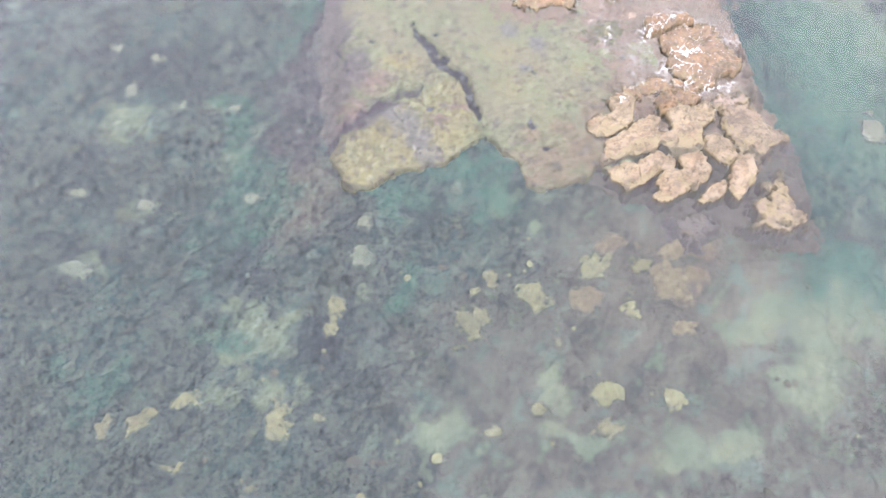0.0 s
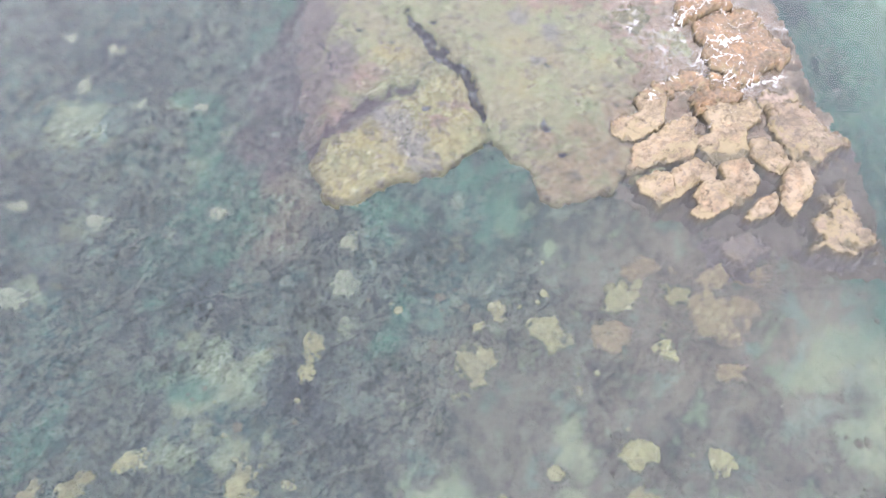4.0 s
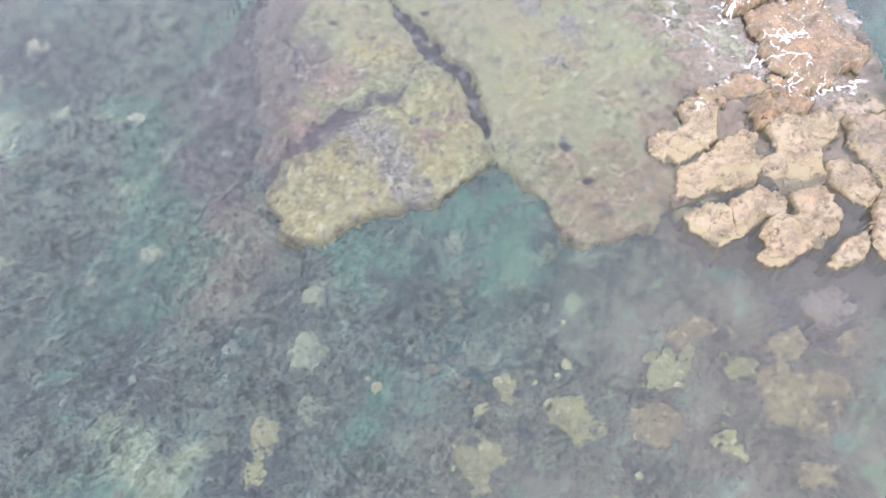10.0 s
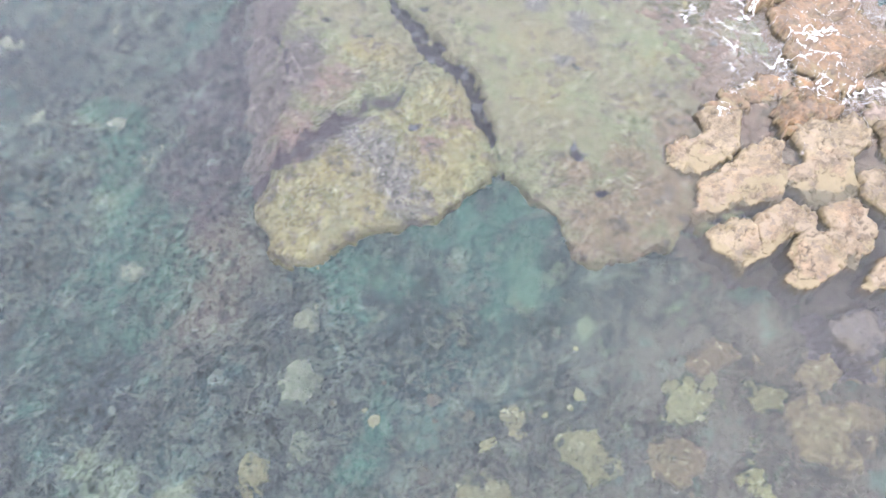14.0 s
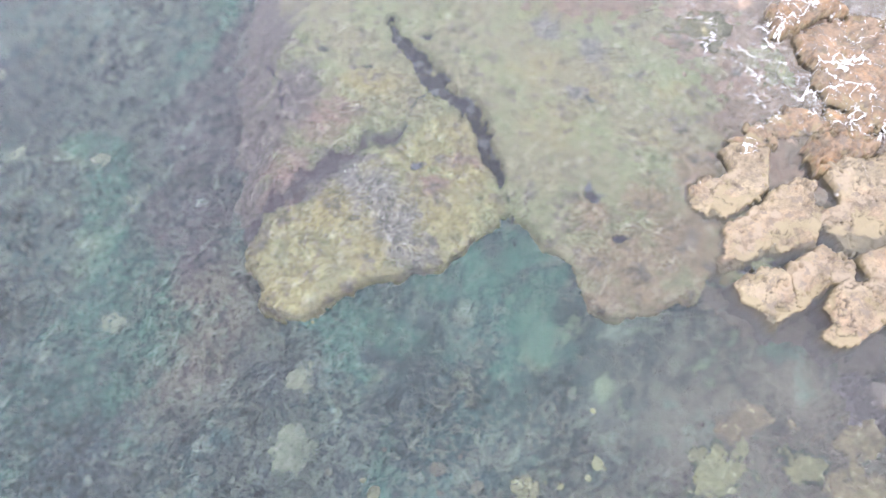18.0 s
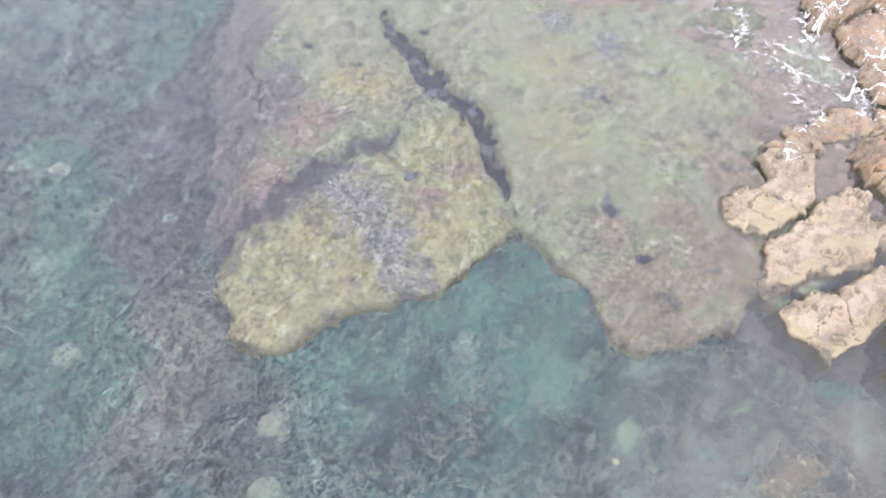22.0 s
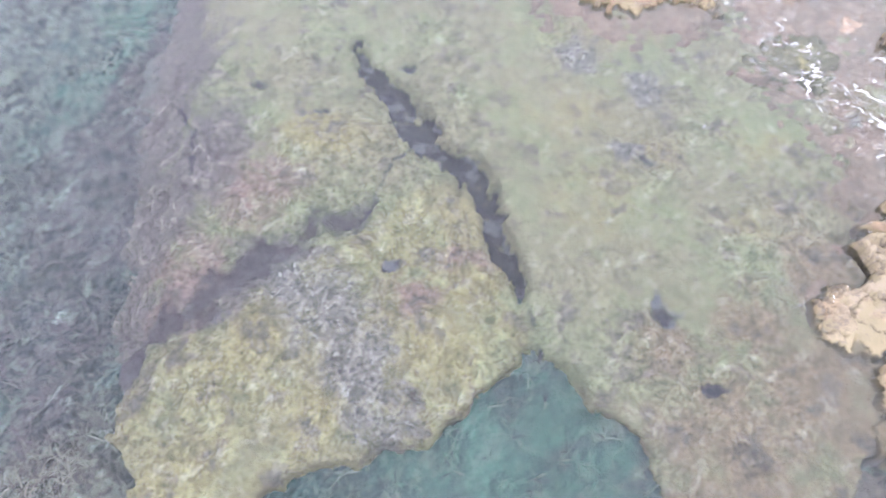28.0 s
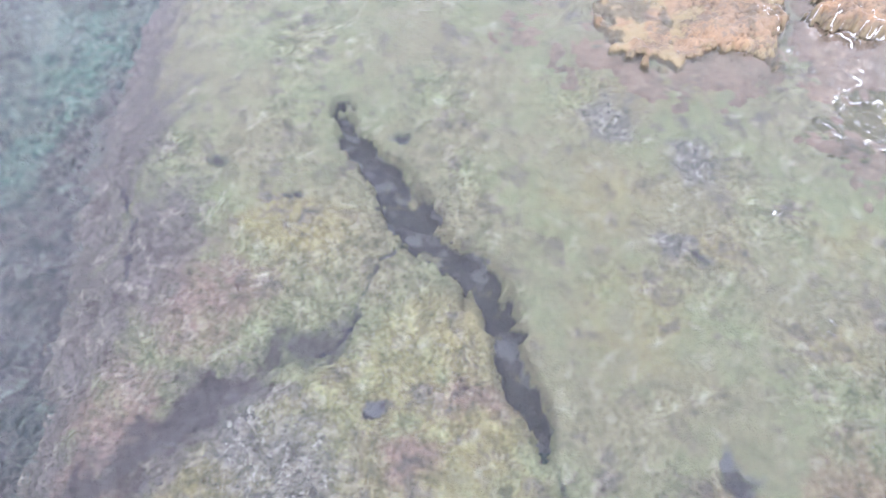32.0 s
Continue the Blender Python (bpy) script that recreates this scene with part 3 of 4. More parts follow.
def reef():
    """The shelf on one grid, cut into slabs along the crack, the groove and the joint."""
    px, py = [p[0] for p in REEF], [p[1] for p in REEF]
    xs, ys = np.arange(min(px) - 1.6, max(px) + 0.8, 0.03), np.arange(min(py) - 0.8, max(py) + 0.4, 0.03)
    gx, gy = np.meshgrid(xs, ys, indexing="ij")
    left = smooth(-3.3, -4.6, gx) * smooth(-1.6, -0.6, gy)
    soft = smooth(1.2, 3.0, gx) * smooth(-1.2, 0.4, gy)
    edge = 0.05 + 1.0 * left + 0.2 * soft
    sd = inside_by(REEF, gx, gy) + 0.15 * fbm(gx, gy, 2.6, 40, 5, 0.68)
    wx, wy = gx + 0.15 * fbm(gx, gy, 2.4, 41, 4, 0.65), gy + 0.15 * fbm(gx, gy, 2.4, 47, 4, 0.65)
    lump = 0.14 * fbm(gx, gy, 0.7, 60, 3) + 0.13 * fbm(gx, gy, 3.5, 66, 5, 0.62)
    top = -0.06 + lump - 0.12 * smooth(-3.2, -4.6, gx) * smooth(0, 1, gy)
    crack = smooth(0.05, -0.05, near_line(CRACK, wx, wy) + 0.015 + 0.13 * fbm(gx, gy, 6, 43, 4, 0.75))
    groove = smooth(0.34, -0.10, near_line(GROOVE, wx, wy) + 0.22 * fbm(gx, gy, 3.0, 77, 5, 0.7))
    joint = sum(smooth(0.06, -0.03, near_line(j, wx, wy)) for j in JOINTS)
    pit = patches(PITS_AND_SHADE, wx, wy, 3.0)
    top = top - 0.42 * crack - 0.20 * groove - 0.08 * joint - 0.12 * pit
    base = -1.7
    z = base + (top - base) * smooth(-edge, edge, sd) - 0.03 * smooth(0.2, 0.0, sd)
    # weed in the crack; painted shade in block gaps and down the side wall
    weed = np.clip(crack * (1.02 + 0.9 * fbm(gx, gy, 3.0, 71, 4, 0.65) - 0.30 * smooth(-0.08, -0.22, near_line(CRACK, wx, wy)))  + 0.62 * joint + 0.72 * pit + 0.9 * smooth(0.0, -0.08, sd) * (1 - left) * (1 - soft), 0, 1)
    cut = np.interp(gx, [-6.0, -4.6, -3.3, -1.75, -1.2], [-1.0, -0.75, 0.1, 1.15, 1.75])
    middle = [(x, y) for x, y, _, _ in CRACK]
    side = np.interp(gy, [y for x, y in middle[::-1]], [x for x, y in middle[::-1]])
    side = np.where(gy < middle[-1][1], middle[-1][0] + 0.4 * (middle[-1][1] - gy), side)
    zone = np.where(gx > side, 0, np.where(gy > cut, 1, 2))
    tongue = smooth(0.15, -0.35, gy - cut) * smooth(0.1, -0.3, gx - side)
    rough = np.clip(0.42 + 0.62 * smooth(0.1, -0.5, gx - 0.35 * (0 - gy)) * smooth(5, 1.5, gy) + patches(BROWN, wx, wy) * 0.4 + 1.1 * fbm(gx, gy, 1.1, 73, 4) + 0.6 * patches(GREY, wx, wy) + 0.4 * patches(PINK + MAUVE, wx, wy), 0.3, 1)
    # groove: the step's purple-grey shading, put into the colour
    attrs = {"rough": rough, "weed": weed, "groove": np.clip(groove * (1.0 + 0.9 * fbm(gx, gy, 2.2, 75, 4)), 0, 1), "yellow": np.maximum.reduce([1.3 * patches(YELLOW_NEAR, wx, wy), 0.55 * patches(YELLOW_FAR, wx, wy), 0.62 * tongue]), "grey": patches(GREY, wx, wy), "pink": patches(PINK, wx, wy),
             # teal: water tint put into the colour low on the side wall
             "brown": patches(BROWN, wx, wy), "mauve": np.maximum(1.25 * patches(MAUVE, wx, wy), 1.2 * smooth(0.9, -0.2, sd) * left), "teal": 0.9 * smooth(-0.1, -0.7, sd)}
    ok = sd > -edge * 1.25
    names = ("broad olive reef shelf with turf algae just under water", "mauve and olive weedy reef slab beside a dark crack",
             "yellow-green reef slab with a grey speckled middle")
    for n, label in enumerate(names):
        keep = np.zeros(ok.shape, bool)
        keep[:-1, :-1] = ok[:-1, :-1] & (zone[:-1, :-1] == n)
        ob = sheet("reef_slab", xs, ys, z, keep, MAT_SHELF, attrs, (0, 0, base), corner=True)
        tagged(ob, label, "rock shelf", "reef slabs")
    return xs, ys, z, ok, attrs


REEF_GRID = reef()


def slab(name, poly, mat, top, base, edge, label, seed, grain=0.03, rag=0.13, lumpy=0.07, grow=0.07, fall=0.0, fret=3.4):
    px, py = [p[0] for p in poly], [p[1] for p in poly]
    xs, ys = np.arange(min(px) - 0.5, max(px) + 0.5, grain), np.arange(min(py) - 0.5, max(py) + 0.5, grain)
    gx, gy = np.meshgrid(xs, ys, indexing="ij")
    sd = inside_by(poly, gx, gy) + grow + rag * fbm(gx, gy, fret, seed, 5, 0.70)
    lump = lumpy * (1.2 * fbm(gx, gy, 1.1, seed + 20, 3) + 0.5 * fbm(gx, gy, 6.0, seed + 30, 4, 0.65))
    seam = smooth(0.030, 0.0, np.abs(fbm(gx, gy, 1.5, seed + 7, 5, 0.6)))
    bite = smooth(0.12, 0.24, fbm(gx, gy, 4.5, seed + 40, 4, 0.6)) * smooth(0.35, 0.05, sd)
    z = base + (top + fall * (gy - np.mean(py)) / 0.5 + lump - 0.06 * bite - 0.05 * seam - base) * smooth(-edge * 1.6, edge * 0.7, sd) - 0.012 * smooth(0.08, 0.0, sd)
    ok = sd > -edge * 1.6
    # masks by height: algae and painted shade near the waterline, gap shade below it
    ob = sheet(name, xs, ys, z, ok, mat, {"growth_shade": np.clip(smooth(0.19, 0.06, z + 0.16 * fbm(gx, gy, 3, seed + 60)) + 0.45 * smooth(0.20, 0.0, sd - 0.05 + 0.35 * fbm(gx, gy, 5, seed + 61, 4, 0.65)), 0, 1), "seam": seam, "deep": smooth(0.06, -0.18, z + 0.06 * fbm(gx, gy, 3, seed + 65))}, (np.mean(px), np.mean(py), base))
    TOPS.append((xs, ys, z, ok))
    return tagged(ob, label, "rock", "sandstone blocks")


tagged(slab("rock_base", BLOCK_BASE, MAT_BASE, -0.42, -1.9, 0.6, "dark weedy rock base under the sandstone blocks", 70, 0.05, 0.4, 0.18), category="rock shelf", group="reef slabs")


def water():
    xs, ys = axis(-20, 20, 0.5, 1800), axis(-14, 18, 0.5, 1800)
    gx, gy = np.meshgrid(xs, ys, indexing="ij")
    ob = sheet("water", xs, ys, np.full(gx.shape, WL), None, MAT_WATER)
    return tagged(ob, "clear rippled shallow sea water over the reef", "water", kind="structure")


water()

# ---- exposed sandstone blocks ----
PALE_BLOCKS = [
    [(3.33, -0.17), (3.52, 0.01), (3.86, -0.07), (4.08, 0.16), (4.03, 0.55), (4.3, 0.66), (4.7, 0.55), (4.57, -0.17), (4.39, -0.37), (4.06, -0.59), (3.8, -0.7), (3.51, -0.69), (3.29, -0.51)],
    [(3.79, -0.94), (4.2, -0.73), (4.48, -0.52), (4.77, -0.27), (5.16, -0.12), (5.34, -0.22), (5.24, -0.52), (5.31, -0.73), (5.23, -1.02), (5.1, -1.33), (4.74, -1.41), (4.29, -1.43), (3.86, -1.59), (3.5, -1.73), (3.46, -1.63), (3.68, -1.36)],
    [(3.67, -2.03), (4.09, -1.83), (4.42, -1.94), (4.5, -2.23), (4.57, -2.42), (4.07, -2.73), (3.96, -2.48), (3.73, -2.29)],
    [(4.51, -1.94), (4.8, -1.64), (5.13, -1.44), (5.35, -1.57), (5.18, -1.9), (5.09, -2.07), (4.61, -2.38), (4.54, -2.2)],
    [(5.22, -1.77), (5.42, -1.61), (5.56, -1.81), (5.48, -2.04), (5.27, -2.1), (5.18, -2.0)],
    [(5.17, -2.16), (5.36, -2.07), (5.61, -2.17), (5.72, -2.36), (5.8, -2.67), (5.43, -2.85), (5.22, -3.03), (4.94, -3.09), (4.87, -2.97), (5.03, -2.73), (4.99, -2.48)],
    [(5.81, -1.64), (5.96, -1.51), (6.37, -1.44), (6.48, -1.64), (6.51, -2.1), (6.3, -2.42), (5.96, -2.67), (5.79, -2.61), (5.75, -2.36), (5.66, -2.1), (5.85, -1.91)],
    [(5.32, -0.66), (5.74, -0.59), (5.88, -0.3), (5.76, 0.16), (6.12, 0.39), (6.44, 0.23), (6.98, 0.43), (7.08, 0.15), (7.04, -0.15), (6.62, -0.38), (6.55, -0.81), (6.59, -1.09), (6.33, -1.37), (5.92, -1.44), (5.64, -1.44), (5.44, -1.09), (5.3, -0.88)],
    [(6.71, -0.88), (7.06, -0.86), (7.29, -1.03), (7.41, -1.37), (7.53, -1.51), (7.3, -1.71), (6.91, -1.71), (6.82, -1.44), (6.6, -1.23)],
    [(7.28, -1.82), (7.53, -1.58), (7.77, -1.58), (7.86, -2.02), (7.71, -2.4), (7.41, -2.68), (7.16, -2.95), (7.01, -2.77), (7.1, -2.2)],
    [(6.05, -3.1), (6.28, -2.85), (6.57, -2.61), (6.77, -2.49), (6.8, -2.67), (6.71, -2.86), (6.38, -3.04), (6.14, -3.15)],
]
FAR_BLOCKS = [
    [(7.48, 0.25), (8.19, 0.42), (8.37, 0.14), (8.58, -0.3), (9.09, -0.82), (8.76, -1.13), (8.31, -1.33), (7.98, -1.69), (7.78, -1.53), (7.64, -1.12), (7.4, -0.81), (7.44, -0.29)],
    [(6.93, 0.36), (7.45, 0.81), (8.33, 0.96), (8.41, 0.64), (8.2, 0.47), (7.5, 0.32), (7.22, 0.19)],
    [(7.42, -3.23), (7.95, -2.96), (8.36, -2.59), (8.58, -2.87), (8.55, -3.23), (8.75, -3.59), (8.77, -3.77), (8.42, -3.94), (7.98, -3.94), (7.41, -3.85), (7.63, -3.59)],
    [(7.97, -2.59), (8.19, -2.36), (8.51, -2.31), (8.66, -2.06), (8.41, -2.5), (8.09, -2.74)],
    [(5.29, -3.75), (5.71, -3.49), (6.12, -3.36), (6.17, -3.67), (6.38, -3.84), (6.03, -4.1), (5.55, -4.27), (5.39, -4.01)],
]
RUSTY_BLOCKS = [
    [(4.12, 0.71), (4.49, 1.03), (4.97, 1.25), (5.52, 1.48), (5.89, 1.45), (5.93, 1.19), (5.71, 0.95), (5.36, 0.79), (5.01, 0.87), (4.73, 0.68)],
    [(5.49, 0.55), (6.0, 0.87), (6.51, 0.94), (6.75, 0.7), (6.54, 0.39), (6.13, 0.43), (5.78, 0.23), (5.46, 0.16)],
    [(6.18, 1.58), (6.66, 1.34), (6.73, 1.08), (6.75, 0.7), (6.41, 0.78), (6.04, 0.95)],
    [(6.09, 3.34), (6.59, 3.73), (7.48, 4.02), (7.96, 3.33), (8.22, 2.86), (8.53, 2.22), (8.13, 1.78), (7.44, 1.58), (7.35, 1.27), (6.87, 1.11), (6.76, 1.19), (6.7, 1.39), (6.38, 1.65), (6.28, 1.96), (6.21, 2.23), (6.41, 2.5), (6.13, 2.96)],
    [(5.75, 4.23), (6.35, 4.43), (7.18, 4.43), (7.17, 4.12), (6.66, 4.02), (6.34, 3.83), (6.01, 3.59), (5.73, 3.53)],
    [(1.30, 5.70), (1.53, 6.36), (2.12, 6.87), (2.93, 6.92), (3.55, 6.57), (3.71, 6.06), (3.54, 5.20), (3.29, 4.88), (2.96, 4.94), (2.56, 5.06), (2.16, 4.85), (1.75, 4.92), (1.44, 5.14)],
    [(4.17, 5.76), (4.56, 6.24), (5.28, 6.35), (5.23, 5.62), (4.66, 5.29), (4.34, 5.41)],
]
AWASH = [
    [(3.20, -0.75), (3.30, -0.10), (4.00, 0.75), (5.50, 0.90), (7.00, 0.80), (8.50, 0.80), (9.10, -0.70), (8.20, -1.50), (7.40, -1.20), (6.80, -0.70), (5.60, -0.50), (4.80, -0.20), (4.20, -0.60)],
    [(-0.11, 5.26), (0.24, 5.94), (0.89, 6.29), (1.34, 6.16), (1.52, 5.34), (2.35, 5.10), (3.51, 5.07), (3.18, 4.46), (2.04, 4.29), (1.49, 4.30), (1.38, 4.91), (0.79, 4.82), (0.71, 5.35)],
    [(3.43, 3.76), (4.01, 2.70), (4.36, 1.94), (4.30, 0.86), (4.94, 0.46), (6.19, 0.61), (7.71, 0.37), (8.43, 0.49), (8.52, 2.17), (8.48, 3.73), (8.28, 5.42), (7.33, 6.63), (5.41, 7.26), (4.11, 6.65)],
    [(3.68, 3.54), (3.90, 4.12), (4.74, 4.22), (5.06, 3.82), (4.70, 3.34), (4.03, 3.25)],
    [(4.54, 2.15), (5.19, 2.51), (5.44, 1.89), (6.15, 1.71), (5.61, 1.55), (4.70, 1.39), (4.30, 1.55)],
    [(6.75, 0.33), (7.08, 0.64), (7.94, 0.33), (8.21, -0.20), (7.76, -0.23), (7.09, -0.12), (6.73, -0.34)],
]

for n, poly in enumerate(PALE_BLOCKS):
    slab("sandstone_block", poly, MAT_BLOCK, 0.20 + 0.02 * math.sin(5.1 * n), -0.55, 0.05, "pale worn sandstone block standing out of the water", 100 + 7 * n, 0.018, 0.10, 0.03, 0.075, 0.06, 4.2)
for n, poly in enumerate(FAR_BLOCKS):
    slab("sandstone_block", poly, MAT_PINK if n == 1 else MAT_MOTTLED, (0.14, 0.13, 0.14, 0.12, -0.02)[n], -0.55, 0.10, "mottled brown sandstone block half covered by water", 180 + 7 * n, rag=0.26, lumpy=0.10, grow=0.08, fall=0.03)
for n, poly in enumerate(RUSTY_BLOCKS):
    slab("sandstone_block", poly, MAT_RUST, (0.19, 0.20, 0.22, 0.25, 0.28, 0.14, 0.24)[n], -0.55, 0.09, "orange-brown pitted sandstone block beside the reef shelf" if n == 5 else "rust-orange weedy sandstone block washed by foam", 300 + 7 * n, 0.025, 0.24, 0.15, 0.08)
for n, poly in enumerate(AWASH):
    slab("awash_rock", poly, MAT_MOUND if n == 3 else MAT_AWASH, (-0.10, 0.0, 0.0, 0.02, 0.0, 0.0)[n], -0.55, 0.16, "olive weed-covered rock mound among foam" if n == 3 else "pinkish-brown low rock just under foamy water", 500 + 7 * n, 0.035, 0.4, 0.14)


# ---- foam ----
def loose_mesh(name, co, faces, mat):
    """A mesh from arrays of corners and four-sided faces."""
    me = bpy.data.meshes.new(name)
    me.vertices.add(len(co))
    me.vertices.foreach_set("co", co.astype(np.float32).ravel())
    me.loops.add(faces.size)
    me.loops.foreach_set("vertex_index", faces.astype(np.int32).ravel())
    me.polygons.add(len(faces))
    me.polygons.foreach_set("loop_start", np.arange(0, faces.size, faces.shape[1], dtype=np.int32))
    me.update(calc_edges=True)
    me.materials.append(mat)
    return new(name, me)


def lookup(grid, x, y, missing):
    xs, ys, z, ok = grid
    i, j = np.round((x - xs[0]) / (xs[1] - xs[0])).astype(int), np.round((y - ys[0]) / (ys[1] - ys[0])).astype(int)
    inside = (i >= 0) & (j >= 0) & (i < len(xs)) & (j < len(ys))
    i, j = np.clip(i, 0, len(xs) - 1), np.clip(j, 0, len(ys) - 1)
    return np.where(inside & ok[i, j], z[i, j], missing)


def rock_top(x, y):
    out = np.full(x.shape, WL)
    for grid in TOPS:
        out = np.maximum(out, lookup(grid, x, y, -9))
    return out


def net(x, y, size, seed):
    """How far a place lies from the nearest border between drifting cells."""
    r = np.random.RandomState(seed)
    jx, jy = r.rand(64, 64), r.rand(64, 64)
    u, v = x / size, y / size
    iu, iv = np.floor(u).astype(int), np.floor(v).astype(int)
    first, second = np.full(x.shape, 9.0), np.full(x.shape, 9.0)
    for a in (-1, 0, 1):
        for b in (-1, 0, 1):
            d = np.hypot(iu + a + jx[(iu + a) % 64, (iv + b) % 64] - u, iv + b + jy[(iu + a) % 64, (iv + b) % 64] - v)
            second = np.minimum(second, np.maximum(first, d))
            first = np.minimum(first, d)
    return (second - first) * size


def surf():
    """White water round the rocks: a torn net of foam lines, thick where the swell breaks, with flecks between."""
    xs, ys = np.arange(2.6, 9.8, 0.013), np.arange(-0.4, 6.4, 0.013)
    gx, gy = np.meshgrid(xs, ys, indexing="ij")
    dx, dy = fbm(gx, gy, 1.1, 230, 5, 0.62), fbm(gx, gy, 1.1, 240, 5, 0.62)
    dense = patches(SURF, gx + 0.5 * dx, gy + 0.5 * dy)
    wide = patches(WASH, gx + 0.6 * dx, gy + 0.6 * dy)
    torn = fbm(gx, gy, 1.6, 260, 4, 0.6)
    broad = net(gx + 0.55 * dx, gy + 0.55 * dy, 0.62, 5)
    small = net(gx + 0.40 * dy, gy - 0.40 * dx, 0.24, 6)
    thick = 0.95 * dense * smooth(0.075, 0.01, broad * (1 + 2 * torn)) + 1.0 * smooth(0.08, 0.5, wide) * smooth(0.006 + 0.026 * np.clip(wide + 1.6 * torn - 0.45, 0, 1), 0.0, broad)
    thick += 0.75 * smooth(0.5, 0.95, wide + 1.6 * torn) * smooth(0.014, 0.0, small) + 0.8 * smooth(0.35, 0.8, wide) * smooth(0.55, 0.60, fbm(gx, gy, 9.0, 270, 2, 0.5))
    z = rock_top(gx, gy) + 0.006 + 0.03 * np.clip(thick, 0, 1) * (1 + fbm(gx, gy, 6, 220, 4, 0.7))
    ob = sheet("white_water", xs, ys, z, thick > 0.12, MAT_FOAM, {"thick": np.clip(thick, 0, 1.3)}, (0, 0, WL))
    return tagged(ob, "lacy white foam washing over rust-coloured rock", "foam", kind="stuff")


SURF = [(5.95, 1.90, 0.55, 0.40), (6.75, 2.45, 0.32, 0.70), (7.55, 1.25, 0.40, 0.20), (5.75, 3.20, 0.30, 0.35)]
WASH = [(4.2, 3.9, 0.7, 0.7), (6.6, 4.4, 1.2, 0.6), (6.2, 2.0, 0.9, 1.0), (5.0, 2.3, 0.6, 0.9), (7.3, 3.2, 0.9, 1.3), (5.6, 3.9, 1.2, 0.6), (7.4, 1.1, 0.9, 0.4), (4.7, 1.2, 0.5, 0.5), (4.4, 3.1, 0.5, 0.5), (4.6, 4.9, 0.9, 0.5), (8.3, 3.0, 0.5, 1.3), (3.6, 5.4, 0.8, 0.4)]
surf()

# ---- stones on the seabed ----
STONES = [(1.24, -5.45, 0.60, 0.45), (0.30, -5.12, 0.27, 0.36), (-0.42, -6.30, 0.60, 0.72), (3.02, -4.86, 0.44, 0.37), (3.92, -5.96, 0.36, 0.50), (4.32, -4.70, 0.46, 0.38), (2.94, -8.20, 0.34, 0.34), (4.42, -8.31, 0.46, 0.29), (2.97, -9.07, 0.45, 0.23), (1.22, -8.65, 0.36, 0.21), (0.11, -9.18, 0.30, 0.20),
          (-5.15, -8.93, 0.36, 0.55), (-8.56, -8.93, 0.42, 0.50), (-7.50, -8.34, 0.37, 0.21), (-4.02, -5.78, 0.28, 0.30), (-4.08, -6.37, 0.19, 0.28), (-9.34, -9.10, 0.18, 0.30), (-4.14, -8.88, 0.36, 0.23), (1.88, -6.95, 0.14, 0.17), (-6.86, -7.56, 0.11, 0.09), (1.88, -6.59, 0.19, 0.27), (-5.62, -10.44, 0.29, 0.20), (-7.53, -10.01, 0.29, 0.15)]
STONES_PALE = [(-3.37, -4.36, 0.27, 0.50), (-3.38, -3.37, 0.24, 0.28), (-3.28, -5.24, 0.28, 0.46), (-11.59, -4.52, 0.50, 0.34), (-10.06, -2.32, 0.32, 0.28), (-12.30, -1.73, 0.29, 0.21), (-6.95, -2.10, 0.24, 0.20), (-11.02, 3.71, 0.22, 0.27), (-11.55, 2.45, 0.22, 0.30), (-9.84, 1.62, 0.21, 0.19), (-12.46, 4.23, 0.19, 0.44), (-8.60, 4.24, 0.15, 0.22), (-7.02, 0.48, 0.24, 0.22), (-7.96, 1.50, 0.21, 0.24), (-4.97, -3.45, 0.12, 0.11), (12.72, 0.54, 0.63, 0.47)]


def stone(x, y, rx, ry, seed):
    """A low lumpy stone, its ragged foot sunk among the weed."""
    k = int(seed * 10)
    xs, ys = np.arange(x - 1.5 * rx, x + 1.5 * rx, 0.025), np.arange(y - 1.5 * ry, y + 1.5 * ry, 0.025)
    gx, gy = np.meshgrid(xs, ys, indexing="ij")
    far = np.hypot((gx - x) / rx, (gy - y) / ry)
    sd = 1.0 - far + 1.15 * fbm(gx, gy, min(4.5, 0.62 / min(rx, ry)), 700 + k, 5, 0.66)
    high = 0.10 + 0.22 * min(rx, ry)
    z = bottom(gx, gy) - 0.05 + high * smooth(-0.12, 0.55, sd) * (1 + 0.7 * fbm(gx, gy, 3.0, 720 + k, 5, 0.62)) + 0.05 * fbm(gx, gy, 9.0, 740 + k, 3, 0.6)
    FRINGED.append((x, y, rx, ry))
    ob = sheet("reef_stone", xs, ys, z, (sd > -0.12) & (far < 1.45), MAT_STONE, {"flank": smooth(0.72, 0.0, sd)}, (x, y, float(bottom(np.array([x]), np.array([y]))[0])))
    STONE_OBJECTS.append(ob)
    return tagged(ob, "yellow-green algae-covered stone lying on the seabed", "stone", "seabed stones")


FRINGED, STONE_OBJECTS = [], []
for n, (x, y, rx, ry) in enumerate(STONES):
    stone(x, y, rx, ry, n * 3.7)
BOULDERS = [(3.81, -4.05, 0.60, 0.33), (5.11, -4.36, 0.52, 0.38), (4.95, -5.55, 0.58, 0.66), (5.75, -5.16, 0.40, 0.34), (2.81, -5.84, 0.50, 0.42), (6.22, -4.30, 0.52, 0.40), (5.30, -6.55, 0.45, 0.40)]
